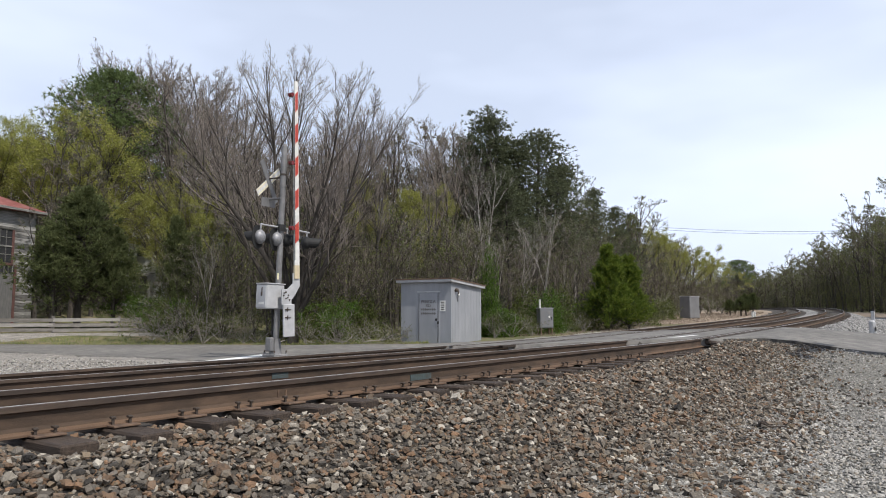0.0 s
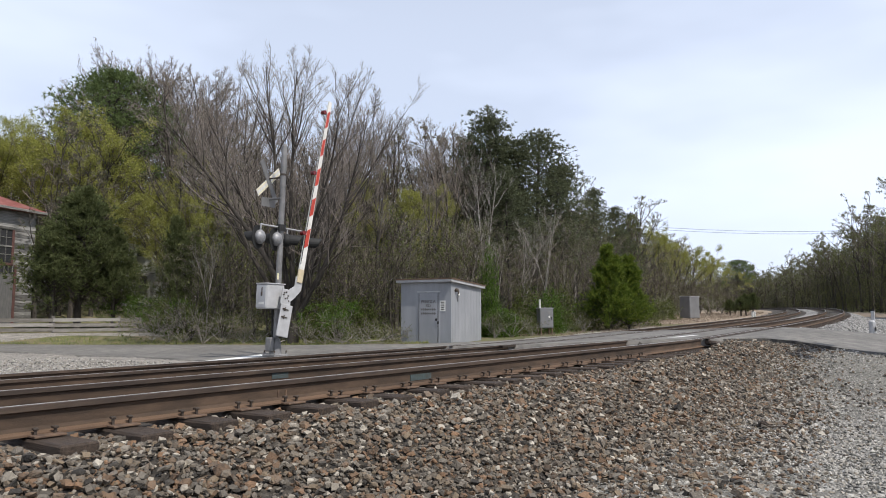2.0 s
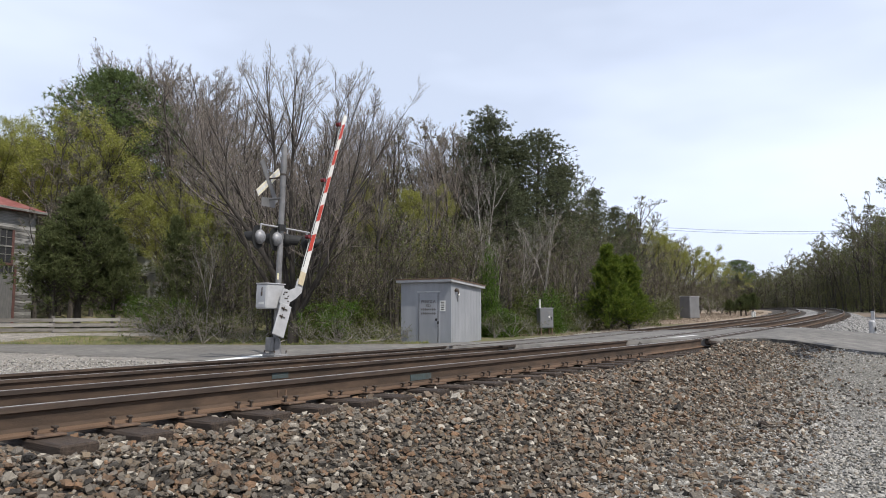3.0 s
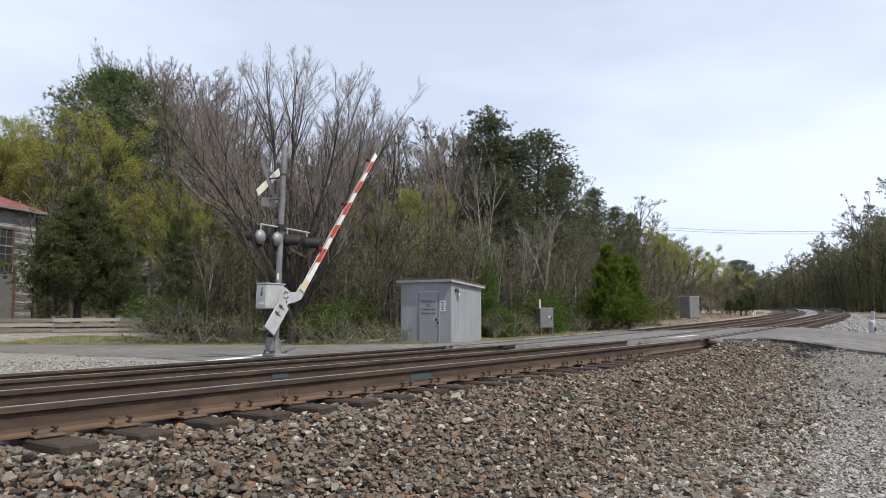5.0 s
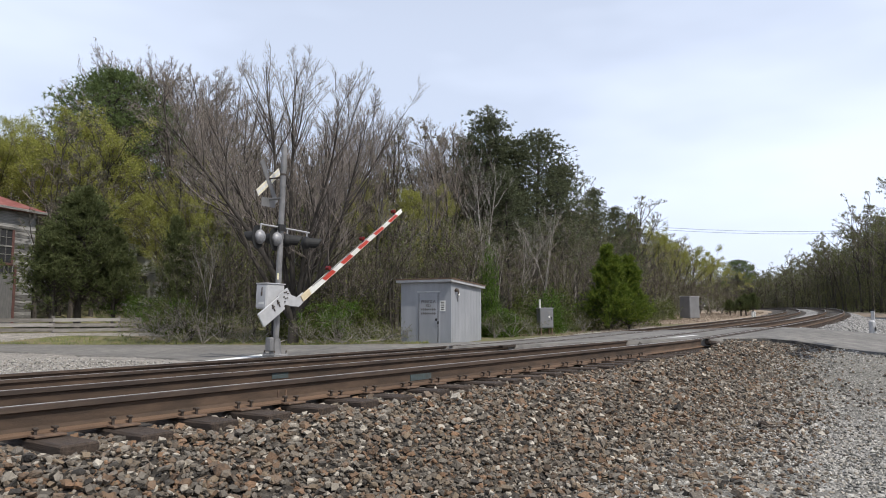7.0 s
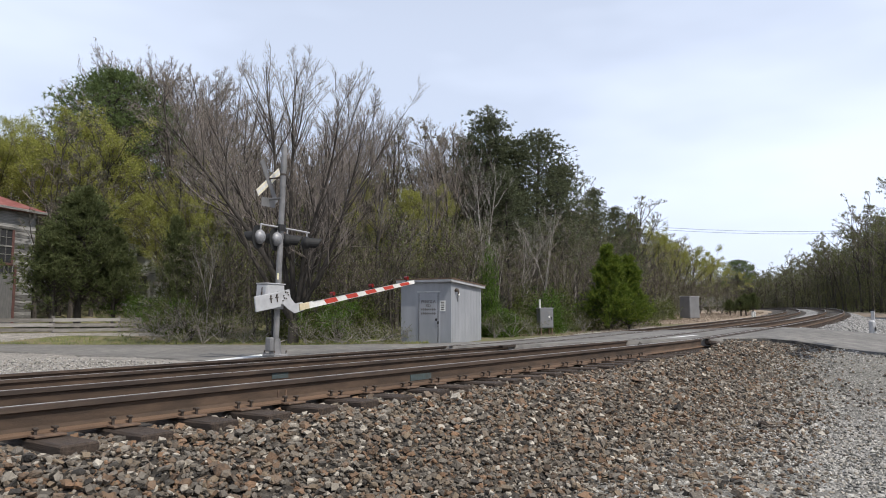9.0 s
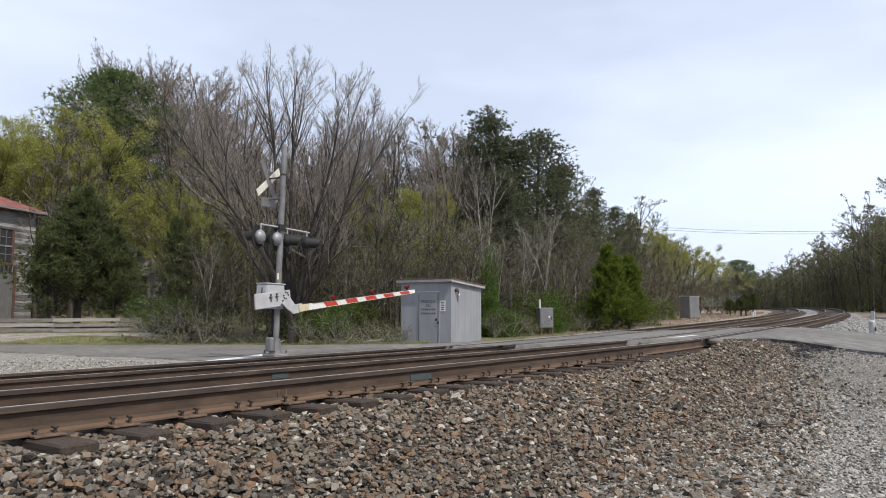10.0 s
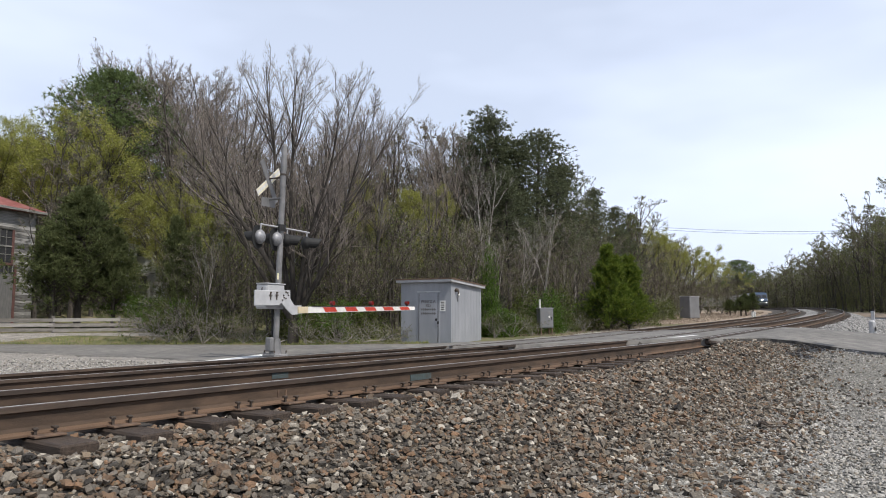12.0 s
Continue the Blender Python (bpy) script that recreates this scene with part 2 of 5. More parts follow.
def track_place(x, y):
    dx, dy = x, y - (RAIL_Y + RADIUS)
    r = np.hypot(dx, dy)
    return RADIUS * np.arctan2(dx, -dy), RADIUS - r


ROAD_L = [(-30, 42), (0, 31), (7.6, 26.0), (8.8, 22.6), (9.3, 18.5), (9.0, 14.6), (10.2, 12.9), (12.0, 12.0), (13.2, 10.6), (14.4, 7.6), (15.7, 4.8), (17.2, 4.15), (17.9, 3.55), (17.7, 2.7), (17.4, 1.7), (17.8, 0.3), (20.5, -3.4), (36, -13), (90, -38)]
ROAD_R = [(-30, 52), (0, 37), (9.5, 30.0), (11.6, 27.3), (13.1, 25.9), (14.9, 24.0), (16.3, 21.1), (17.6, 18.4), (18.4, 15.9), (20.6, 14.2), (24.2, 11.2), (24.5, 6.87), (24.6, 5.37), (24.9, 4.39), (26.2, 3.44), (27.5, 2.3), (30.1, 0.65), (40.5, -4.5), (95, -26)]


def dense(line, k):
    p = np.array(line, float)
    t = np.arange(len(p))
    q = np.linspace(0, len(p) - 1, (len(p) - 1) * k + 1)
    return np.stack([np.interp(q, t, p[:, 0]), np.interp(q, t, p[:, 1])], 1)


def road_z(x, y):
    s, o = track_place(x, y)
    return np.interp(o, [-30, -10, -5, -3, -2, -1, 0, 1.5, 4.1, 5.6, 7.2, 9, 16, 40], [-0.9, -0.62, -0.44, -0.30, -0.18, -0.05, -0.012, -0.06, -0.20, -0.25, -0.42, -0.54, -0.68, -0.55]) + rise(s)


ROAD_EDGE = np.concatenate([dense(ROAD_L, 6), dense(ROAD_R, 6)[::-1]])


def in_road(x, y):
    inside = np.zeros(np.shape(x), bool)
    px, py = ROAD_EDGE[:, 0], ROAD_EDGE[:, 1]
    for i in range(len(px)):
        x1, y1, x2, y2 = px[i - 1], py[i - 1], px[i], py[i]
        if y1 != y2:
            inside ^= ((y1 > y) != (y2 > y)) & (x < (x2 - x1) * (y - y1) / (y2 - y1) + x1)
    return inside


def road_gap(x, y):
    """Distance from the road, 0 on it."""
    d = np.full(np.shape(x), 1e9)
    for ex, ey in ROAD_EDGE:
        d = np.minimum(d, np.hypot(x - ex, y - ey))
    return np.where(in_road(x, y), 0.0, d)


def ground_z(x, y, near_road=True):
    x, y = np.asarray(x, float), np.asarray(y, float)
    s, o = track_place(x, y)
    z = np.interp(o, [-400, -70, -36, -12, -6, -3, -2.2, -0.98, -0.62, 2.1, 2.8, 3.4, 6.2, 6.7, 7.4, 9, 16, 30, 46, 80, 220], [9, 4.5, 1.2, -0.95, -0.93, -0.88, -0.80, -0.33, -0.25, -0.30, -0.37, -0.42, -0.52, -0.55, -0.55, -0.57, -0.71, -0.58, 0.6, 3.0, 9.0])
    # the yard of the old store lies a little higher
    yard = np.clip((y - 24) / 7, 0, 1) * np.clip((32 - x) / 12, 0, 1)
    z = z + 0.30 * yard * yard * (3 - 2 * yard)
    if near_road:
        g = road_gap(x, y)
        reach = np.where(o < -0.6, 3.4, np.where(o > 7.0, 2.0, 0.15))
        w = np.clip(1 - g / reach, 0, 1)
        w = w * w * (3 - 2 * w)
        low = np.where(g == 0, 0.16, np.where((o < -0.7) & (o > -2.5), 0.08, 0.02))
        z = z + (np.interp(o, [-30, -10, -5, -3, -2, -1, 0, 1.5, 4.1, 5.6, 7.2, 9, 16, 40], [-0.9, -0.62, -0.44, -0.30, -0.18, -0.05, -0.012, -0.06, -0.20, -0.25, -0.42, -0.54, -0.68, -0.55]) - low - z) * w
    return z + rise(s)


def gz(x, y):
    return float(ground_z(np.array([x]), np.array([y]))[0])
# ---- ground: one sheet out to the horizon
def build_ground():
    rings = np.concatenate([[0.02, 0.3], np.geomspace(0.8, 60, 190), np.geomspace(63, 1800, 50)])
    view = radians(38.77)
    fan = np.linspace(view - radians(44), view + radians(44), 340)
    rest = np.linspace(view + radians(44), view + radians(316), 60)[1:-1]
    ang = np.concatenate([fan, rest])
    A, Rr = np.meshgrid(ang, rings)
    X, Y = Rr * np.cos(A) - 0.35, Rr * np.sin(A) - 0.25
    Z = ground_z(X, Y)
    fine = np.array([noise.noise((x * 0.35, y * 0.35, 3.0)) for x, y in zip(X[:, ::4].ravel(), Y[:, ::4].ravel())]).reshape(X[:, ::4].shape)
    fine = np.repeat(fine, 4, axis=1)[:, :X.shape[1]]
    s, o = track_place(X, Y)
    Z = Z + fine * np.where((o < -2.5) | (o > 9), 0.05, 0.015) * (road_gap(X, Y) > 0.4)
    na, nr = len(ang), len(rings)
    idx = np.arange(na * nr).reshape(nr, na)
    a, b = idx[:-1], np.roll(idx, -1, 1)[:-1]
    c, d = np.roll(idx, -1, 1)[1:], idx[1:]
    faces = np.stack([a, b, c, d], -1).reshape(-1, 4)
    verts = np.stack([X, Y, Z], -1).reshape(-1, 3)
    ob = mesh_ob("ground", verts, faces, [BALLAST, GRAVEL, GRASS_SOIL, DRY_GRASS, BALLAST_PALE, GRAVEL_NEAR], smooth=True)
    fc = verts[faces].mean(1)
    fs, fo = track_place(fc[:, 0], fc[:, 1])
    wob = 0.5 * np.sin(fc[:, 0] * 0.9) + 0.4 * np.sin(fc[:, 1] * 1.7 + fc[:, 0] * 0.6)
    k = np.full(len(fc), 2)
    brown = -2.3 + 0.1 * np.clip(fs - 6, 0, 12)
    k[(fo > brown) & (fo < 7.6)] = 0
    k[(fo <= brown) & (fo > -14) & (fs < 36)] = 5
    k[(fo >= 7.6) & (fo < 21 + wob) & (fs < 10.5) & (fs > -60)] = 1
    k[(fo >= 7.6) & (fo < 9.2) & (fs < 40)] = 1
    # a gravel drive runs along the yard fence
    drive = (fc[:, 0] - 7.6) * 0.455 + (fc[:, 1] - 34.4) * 0.89
    k[(drive < -0.3) & (drive > -2.4 + 0.3 * wob) & (fc[:, 0] < 15.5) & (fc[:, 1] > 20)] = 1
    k[(fo >= 7.6) & (fo < 20 + wob * 2) & (fs >= 46)] = 3
    k[(fo <= -2.3) & (fo > -9 + wob) & (fs >= 36)] = 3
    k[(fo > -4.4 + 0.3 * wob) & (fo < -0.7) & (fs > 24.6) & (fs < 90)] = 4
    ob.data.polygons.foreach_set("material_index", k.astype(np.int32))
    tagged(ob, "ballast, gravel and leaf-littered grass ground", "ground", kind="structure")


build_ground()


def build_shoulder():
    """Pale ballast heaped between the two tracks beyond the crossing."""
    ss, os_ = np.arange(44, 330, 2.0), np.linspace(2.1, 3.5, 5)
    S, O = np.meshgrid(ss, os_, indexing="ij")
    r = RADIUS - O
    X, Y = r * np.sin(S / RADIUS), RAIL_Y + RADIUS - r * np.cos(S / RADIUS)
    Z = ground_z(X, Y) + np.array([-0.03, 0.05, 0.08, 0.05, -0.03])[None, :]
    idx = np.arange(X.size).reshape(X.shape)
    faces = np.stack([idx[:-1, :-1], idx[1:, :-1], idx[1:, 1:], idx[:-1, 1:]], -1).reshape(-1, 4)
    ob = mesh_ob("ballast_shoulder", np.stack([X, Y, Z], -1).reshape(-1, 3), faces, BALLAST_PALE, smooth=True)
    tagged(ob, "pale fresh ballast heaped between the two tracks", "ballast", kind="structure")


build_shoulder()


def build_road():
    L, Rg = dense(ROAD_L, 8), dense(ROAD_R, 8)
    v = np.linspace(0, 1, 25)
    P = L[:, None] * (1 - v[None, :, None]) + Rg[:, None] * v[None, :, None]
    X, Y = P[..., 0], P[..., 1]
    Z = road_z(X, Y)
    nr, nc = X.shape
    top = np.stack([X, Y, Z], -1).reshape(-1, 3)
    idx = np.arange(nr * nc).reshape(nr, nc)
    faces = np.stack([idx[:-1, :-1], idx[:-1, 1:], idx[1:, 1:], idx[1:, :-1]], -1).reshape(-1, 4).tolist()
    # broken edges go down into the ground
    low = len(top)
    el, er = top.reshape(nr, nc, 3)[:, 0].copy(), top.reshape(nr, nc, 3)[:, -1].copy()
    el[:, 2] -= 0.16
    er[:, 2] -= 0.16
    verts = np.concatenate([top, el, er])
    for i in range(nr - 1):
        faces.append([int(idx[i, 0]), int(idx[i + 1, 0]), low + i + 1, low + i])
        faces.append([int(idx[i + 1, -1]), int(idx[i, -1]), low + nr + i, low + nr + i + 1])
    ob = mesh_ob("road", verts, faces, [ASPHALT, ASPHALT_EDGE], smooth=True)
    tops = (nr - 1) * (nc - 1)
    lip = track_place(L[:, 0], L[:, 1])[1]
    # the dark edge colour, painted shade included, only on the near-side stretch
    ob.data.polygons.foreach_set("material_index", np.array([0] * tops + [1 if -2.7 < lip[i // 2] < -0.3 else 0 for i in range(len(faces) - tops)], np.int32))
    tagged(ob, "patched grey asphalt road over the level crossing", "road", kind="structure")
    return ob


ROAD = build_road()

# ---- rails and ties
PROFILE = [(-0.0365, 0.0), (-0.016, 0.004), (0.018, 0.004), (0.0365, 0.0), (0.037, -0.034), (0.012, -0.046), (0.009, -0.09), (0.010, -0.135), (0.022, -0.160), (0.074, -0.175), (0.074, -0.188), (-0.074, -0.188), (-0.074, -0.175), (-0.022, -0.160), (-0.010, -0.135), (-0.009, -0.09), (-0.012, -0.046), (-0.037, -0.034)]
RAILS = [(0.0, 0.0), (1.505, -0.05), (4.1, -0.19), (5.605, -0.24)]


def build_rail(o, z, label):
    """One rail, swept along the curve: head, web and foot."""
    ss = np.concatenate([np.arange(-14, 40, 0.8), np.arange(40, 120, 2.0), np.arange(120, 460, 5.0)])
    root = thing("rail", label, "rail", "rails of the double track")
    sets = (("rail_head", [17, 0, 1, 2, 3, 4], [RUST, RAIL_HEAD]), ("rail_web", [4, 5, 6, 7, 8], [RUST_WEB]), ("rail_web", [13, 14, 15, 16, 17], [RUST_WEB]), ("rail_foot", [8, 9, 10, 11, 12, 13], [RUST_FOOT]))
    for name, ring, mats in sets:
        verts, faces, kinds = [], [], []
        n = len(ring)
        for s in ss:
            for j in ring:
                a, b = PROFILE[j]
                verts.append(along(s, o + a, z - 0.004 + b))
        for i in range(len(ss) - 1):
            for j in range(n - 1):
                faces.append((i * n + j, i * n + j + 1, (i + 1) * n + j + 1, (i + 1) * n + j))
                kinds.append(1 if name == "rail_head" and j == 2 else 0)
        ob = mesh_ob(name, verts, faces, mats, root)
        ob.data.polygons.foreach_set("material_index", np.array(kinds, np.int32))
    return root


ALL_RAILS = [build_rail(o, z, "rust-brown steel rail with polished head on wooden ties") for o, z in RAILS]


def mark(rail, o, z, s0, s1, z0, z1, m, name, label):
    """A sprayed patch or welded bar on the side of a rail that looks to the camera."""
    vs = []
    for s in (s0, s1):
        for zz in (z0, z1):
            for d in (0.0, -0.006):
                vs.append(along(s, o - 0.0115 + d, z + zz))
    fs = [(0, 2, 6, 4), (1, 5, 7, 3), (0, 4, 5, 1), (2, 3, 7, 6), (0, 1, 3, 2), (4, 6, 7, 5)]
    ob = mesh_ob(name, vs, fs, m, rail)
    ob["label"] = label


mark(ALL_RAILS[1], 1.505, -0.05, 4.75, 4.98, -0.11, -0.045, BLUE_MARK, "paint_mark", "faded blue paint mark")
mark(ALL_RAILS[0], 0.0, 0.0, 5.40, 5.75, -0.14, -0.075, BLUE_MARK, "paint_mark", "faded blue paint mark")
mark(ALL_RAILS[0], 0.0, 0.0, 3.66, 3.675, -0.145, -0.085, PLATE, "bond_wire", "rusty welded bond wire")
mark(ALL_RAILS[0], 0.0, 0.0, 3.74, 3.755, -0.145, -0.085, PLATE, "bond_wire", "rusty welded bond wire")
# ---- ties, plates and spikes
def build_ties():
    rng = random.Random(4)
    bm = boxed((0, 0, -0.09), (0.225, 2.62, 0.18), 0.012)
    tie_me = part("tie", bm, TIE, None)
    plate_bm = boxed((0, 0, 0.008), (0.19, 0.36, 0.016), 0.004)
    plate = part("tie_plate", plate_bm, PLATE, None)
    sp = boxed((0, 0, 0.025), (0.016, 0.016, 0.05))
    box(sp, (0, 0.006, 0.052), (0.034, 0.046, 0.016), 0.004)
    spike = part("rail_spike", sp, SPIKE, None)
    tie_data, plate_data, spike_data = tie_me.data, plate.data, spike.data
    for o in (tie_me, plate, spike):
        bpy.data.objects.remove(o)
    s = -9.164
    cant = math.degrees(math.atan(0.05 / 1.505))
    while s < 60:
        for base_o, base_z in ((0.7525, -0.025), (4.8525, -0.215)):
            near = base_o < 2
            if near and 15.2 < s < 24.8 or not near and 12.6 < s < 24.5:
                continue
            jit = rng.uniform(-0.04, 0.04)
            x, y, z = along(s + jit, base_o + rng.uniform(-0.06, 0.06), base_z - 0.206)
            tie = tagged(new("tie", tie_data), "dark creosoted wooden tie bedded in stone ballast", "railroad tie", "ties under the rails")
            tie.matrix_basis = pose(x, y, z, -cant, 0, math.degrees(s / RADIUS) + rng.uniform(-1.5, 1.5))
            if near and s < 12:
                for off, zz in ((0.0, -0.2),):
                    px, py, pz = along(s + jit, off, zz)
                    pl = new("tie_plate", plate_data)
                    pl.parent, pl.matrix_parent_inverse = tie, tie.matrix_basis.inverted()
                    pl.matrix_basis = pose(px, py, pz, -cant, 0, math.degrees(s / RADIUS))
                    for a, b, turn in ((-0.06, -0.088, 0), (0.055, -0.095, 0), (0.0, 0.09, 180)):
                        k = new("rail_spike", spike_data)
                        qx, qy, qz = along(s + jit + a, off + b, zz + 0.004 + rng.uniform(-0.004, 0.012))
                        k.parent, k.matrix_parent_inverse = pl, (tie.matrix_basis @ tie.matrix_basis.inverted() @ pl.matrix_basis).inverted()
                        k.matrix_basis = pose(qx, qy, qz, 0, 0, turn + rng.uniform(-12, 12))
        s += 0.497


build_ties()


# ---- the gate
def build_gate():
    g = thing("crossing_gate", "aluminium railroad crossing gate mast with red flashers and striped arm", "crossing gate", at=pose(10.62, 13.98, -0.51, 0.6, 1.1, 3))
    part("mast", rodded((0, 0, 0.1), (0, 0, 5.42), 0.075, 0.072, 20), ALU, g, smooth=False)
    part("mast_cap", rodded((0, 0, 5.42), (0, 0, 5.5), 0.078, 0.03, 20), ALU, g)
    for z in (0.95, 3.0, 4.35, 4.65, 4.9):
        part("band_clamp", rodded((0, 0, z), (0, 0, z + 0.05), 0.086, None, 20), SPIKE if z == 4.65 else ALU, g)
    bm = rodded((0, 0, 0.06), (0, 0, 0.44), 0.16, 0.11, 8)
    box(bm, (0, 0, 0.03), (0.46, 0.46, 0.06), 0.012)
    part("base", bm, ALU, g, "cast aluminium base")
    part("junction_box", boxed((-0.17, 0.03, 0.30), (0.12, 0.24, 0.36), 0.03), ALU, g)
    for a in (-0.19, 0.19):
        for b in (-0.19, 0.19):
            part("anchor_bolt", rodded((a, b, 0.0), (a, b, 0.15), 0.018, None, 6), SPIKE, g)
            part("bolt_nut", rodded((a, b, 0.062), (a, b, 0.095), 0.034, None, 6), ALU, g)
    part("conduit", rodded((-0.02, 0.1, 0.4), (-0.06, 0.12, 1.2), 0.03, None, 10), BLACK, g)
    # gate mechanism
    mech = part("mechanism_case", boxed((-0.16, 0.1, 1.5), (0.57, 0.42, 0.62), 0.025), CASE_GREY, g, "grey painted steel mechanism case")
    part("case_lid", boxed((-0.16, 0.1, 1.825), (0.60, 0.45, 0.03), 0.008), CASE_GREY, mech)
    part("case_door", boxed((-0.452, 0.1, 1.5), (0.02, 0.36, 0.54), 0.006), CASE_GREY, mech)
    part("padlock", boxed((-0.474, 0.06, 1.56), (0.025, 0.05, 0.10), 0.008), SPIKE, mech)
    part("hasp", boxed((-0.466, 0.06, 1.66), (0.012, 0.035, 0.13), 0.004), SPIKE, mech)
    part("instruction_plate", boxed((-0.465, 0.07, 1.33), (0.004, 0.20, 0.06)), WHITE, mech)
    part("pivot_shaft", rodded((0.1, -0.24, 1.52), (0.1, 0.42, 1.52), 0.05, None, 14), ALU, g)
    part("tag", boxed((-0.1, -0.085, 2.02), (0.05, 0.01, 0.16)), YELLOW, g)
    # flashing lights: two look up the road, two down it
    part("crossarm", rodded((-0.66, 0, 3.30), (0.98, 0, 3.27), 0.022, None, 10), CASE_GREY, g)
    part("crossarm_hub", rodded((0, 0, 3.2), (0, 0, 3.36), 0.12, None, 14), BLACK, g)
    for x, turn, back in ((-0.64, 24, True), (-0.10, 24, True), (0.22, -128, False), (0.90, -128, False)):
        # each lamp is built looking along its own +y
        m = pose(x, 0.02, 2.98, 0, 0, turn)
        part("lamp_bracket", rodded((x, 0, 3.28), (x, 0.02, 3.05), 0.018, None, 8), CASE_GREY, g)
        fl = part("flasher_background", rodded((0, 0.05, 0), (0, 0.065, 0), 0.30 if back else 0.17, None, 28), BLACK, g, "black disc of a crossing flasher", m=m)
        bm = bmesh.new()
        bmesh.ops.create_uvsphere(bm, u_segments=16, v_segments=10, radius=0.18, matrix=Matrix.Diagonal((1, 0.75, 1, 1)))
        part("flasher_housing", bm, LENS_GREY if back else BLACK, fl, smooth=True)
        part("lens", rodded((0, 0.065, 0), (0, 0.075, 0), 0.125, None, 20), LENS, fl)
        vs, fs = [], []
        for i in range(15):
            a = radians(-50 + i * 280 / 14)
            far_end = 0.44 - 0.16 * abs(i - 7) / 7
            for rr, ln in ((0.150, 0.065), (0.135, far_end), (0.127, far_end), (0.142, 0.065)):
                vs.append((rr * math.cos(a), ln, rr * math.sin(a)))
        for i in range(14):
            for k in range(4):
                fs.append((i * 4 + k, i * 4 + (k + 1) % 4, (i + 1) * 4 + (k + 1) % 4, (i + 1) * 4 + k))
        mesh_ob("hood", vs, fs, BLACK, fl)
    # crossbuck on its own bracket
    cb = part("crossbuck_bracket", rodded((0.02, 0, 4.62), (-0.1, 0.42, 4.60), 0.02, None, 8), SPIKE, g)
    # first blade white: a sun glint put into its colour; second is bare aluminium
    for a, m in ((38, WHITE), (-52, ALU)):
        bl = part("crossbuck_blade", boxed((0, 0, 0), (1.26, 0.012, 0.19), 0.004), m, cb, m=pose(-0.1, 0.44 + (0.008 if a > 0 else -0.008), 4.52, 0, -a, 18))
        for zz in (-0.075, 0.075):
            part("blade_stripe", boxed((0, -0.009, zz * 0.85), (1.2, 0.004, 0.03)), YELLOW if a > 0 else ALU, bl)
    part("track_count_sign", boxed((-0.1, 0.42, 3.97), (0.46, 0.012, 0.24), 0.02), ALU, g, "bare aluminium back of a small sign")
    part("sign_bracket", boxed((-0.06, 0.2, 4.05), (0.05, 0.46, 0.05), 0.01), ALU, g)
    return g


def build_arm():
    arm = thing("gate_arm", "red and white striped crossing gate arm with small red lamps", "gate arm")
    plate = [(-0.24, 0.13), (0.15, 0.13), (0.16, -0.08), (0.30, -0.26), (0.56, -0.26), (0.58, -0.48), (0.24, -0.50), (0.02, -0.34), (-0.12, -0.2), (-0.24, -0.2)]
    br = part("arm_bracket", slab(plate, -0.03, 0.0), CASE_GREY, arm, "light grey cast bracket")
    for bx, bz in ((-0.08, 0.0), (0.08, 0.0), (0.0, 0.08), (0.0, -0.08), (0.06, 0.06), (-0.06, -0.06), (-0.12, -0.12)):
        part("bolt", rodded((bx, -0.055, bz), (bx, -0.03, bz), 0.018, None, 6), SPIKE, br)
    cw = part("counterweight", boxed((-0.64, -0.06, -0.07), (0.82, 0.05, 0.38), 0.012), CASE_GREY, arm, "grey steel counterweight plate")
    for bx in (-0.36, -0.56):
        part("weight_bolt", rodded((bx, -0.12, 0.06), (bx, -0.08, 0.06), 0.02, None, 6), SPIKE, cw)
        part("bolt_bar", boxed((bx, -0.095, -0.03), (0.02, 0.02, 0.17)), SPIKE, cw)
        part("bolt_bar", boxed((bx, -0.099, 0.0), (0.10, 0.016, 0.02)), SPIKE, cw)
    z0, x0, x1 = -0.375, 0.42, 5.62

    def width(x):
        return 0.086 - 0.031 * (x - x0) / (x1 - x0)

    def piece(name, a, b, sa, sb, m, label=""):
        wa, wb = width(a), width(b)
        pts = [(a - sa, z0 - wa), (b - sb, z0 - wb), (b + sb, z0 + wb), (a + sa, z0 + wa)]
        return part(name, slab(pts, -0.06, -0.015), m, arm, label)

    piece("arm_butt", x0, 0.77, 0, 0, CREAM, "pale bare butt of the arm")
    piece("arm_blade", 0.77, x1, 0, 0, WHITE, "white painted arm blade")
    for c in (1.62, 2.50, 3.36, 4.23, 5.07):
        # red sheeting with slanted ends, a narrow white border left above and below it
        w = width(c) * 0.80
        pts = [(c - 0.24 + 0.05, z0 - w), (c + 0.24 + 0.05, z0 - w), (c + 0.24 - 0.05, z0 + w), (c - 0.24 - 0.05, z0 + w)]
        part("red_stripe", slab(pts, -0.064, -0.060), RED, arm, "red reflective stripe")
    for lx in (1.72, 3.42, 5.22):
        lamp = part("arm_lamp", rodded((lx, -0.10, z0 + 0.17), (lx, 0.02, z0 + 0.17), 0.058, None, 14), LENS, arm, "small red lamp on the arm")
        part("lamp_foot", boxed((lx, -0.04, z0 + 0.10), (0.05, 0.05, 0.07), 0.008), BLACK, lamp)
    bm = rodded((0.9, -0.07, z0 + width(1) + 0.005), (5.2, -0.05, z0 + width(5.2) + 0.005), 0.009, None, 6)
    part("lamp_cable", bm, BLACK, arm)
    return arm


GATE = build_gate()
ARM = build_arm()


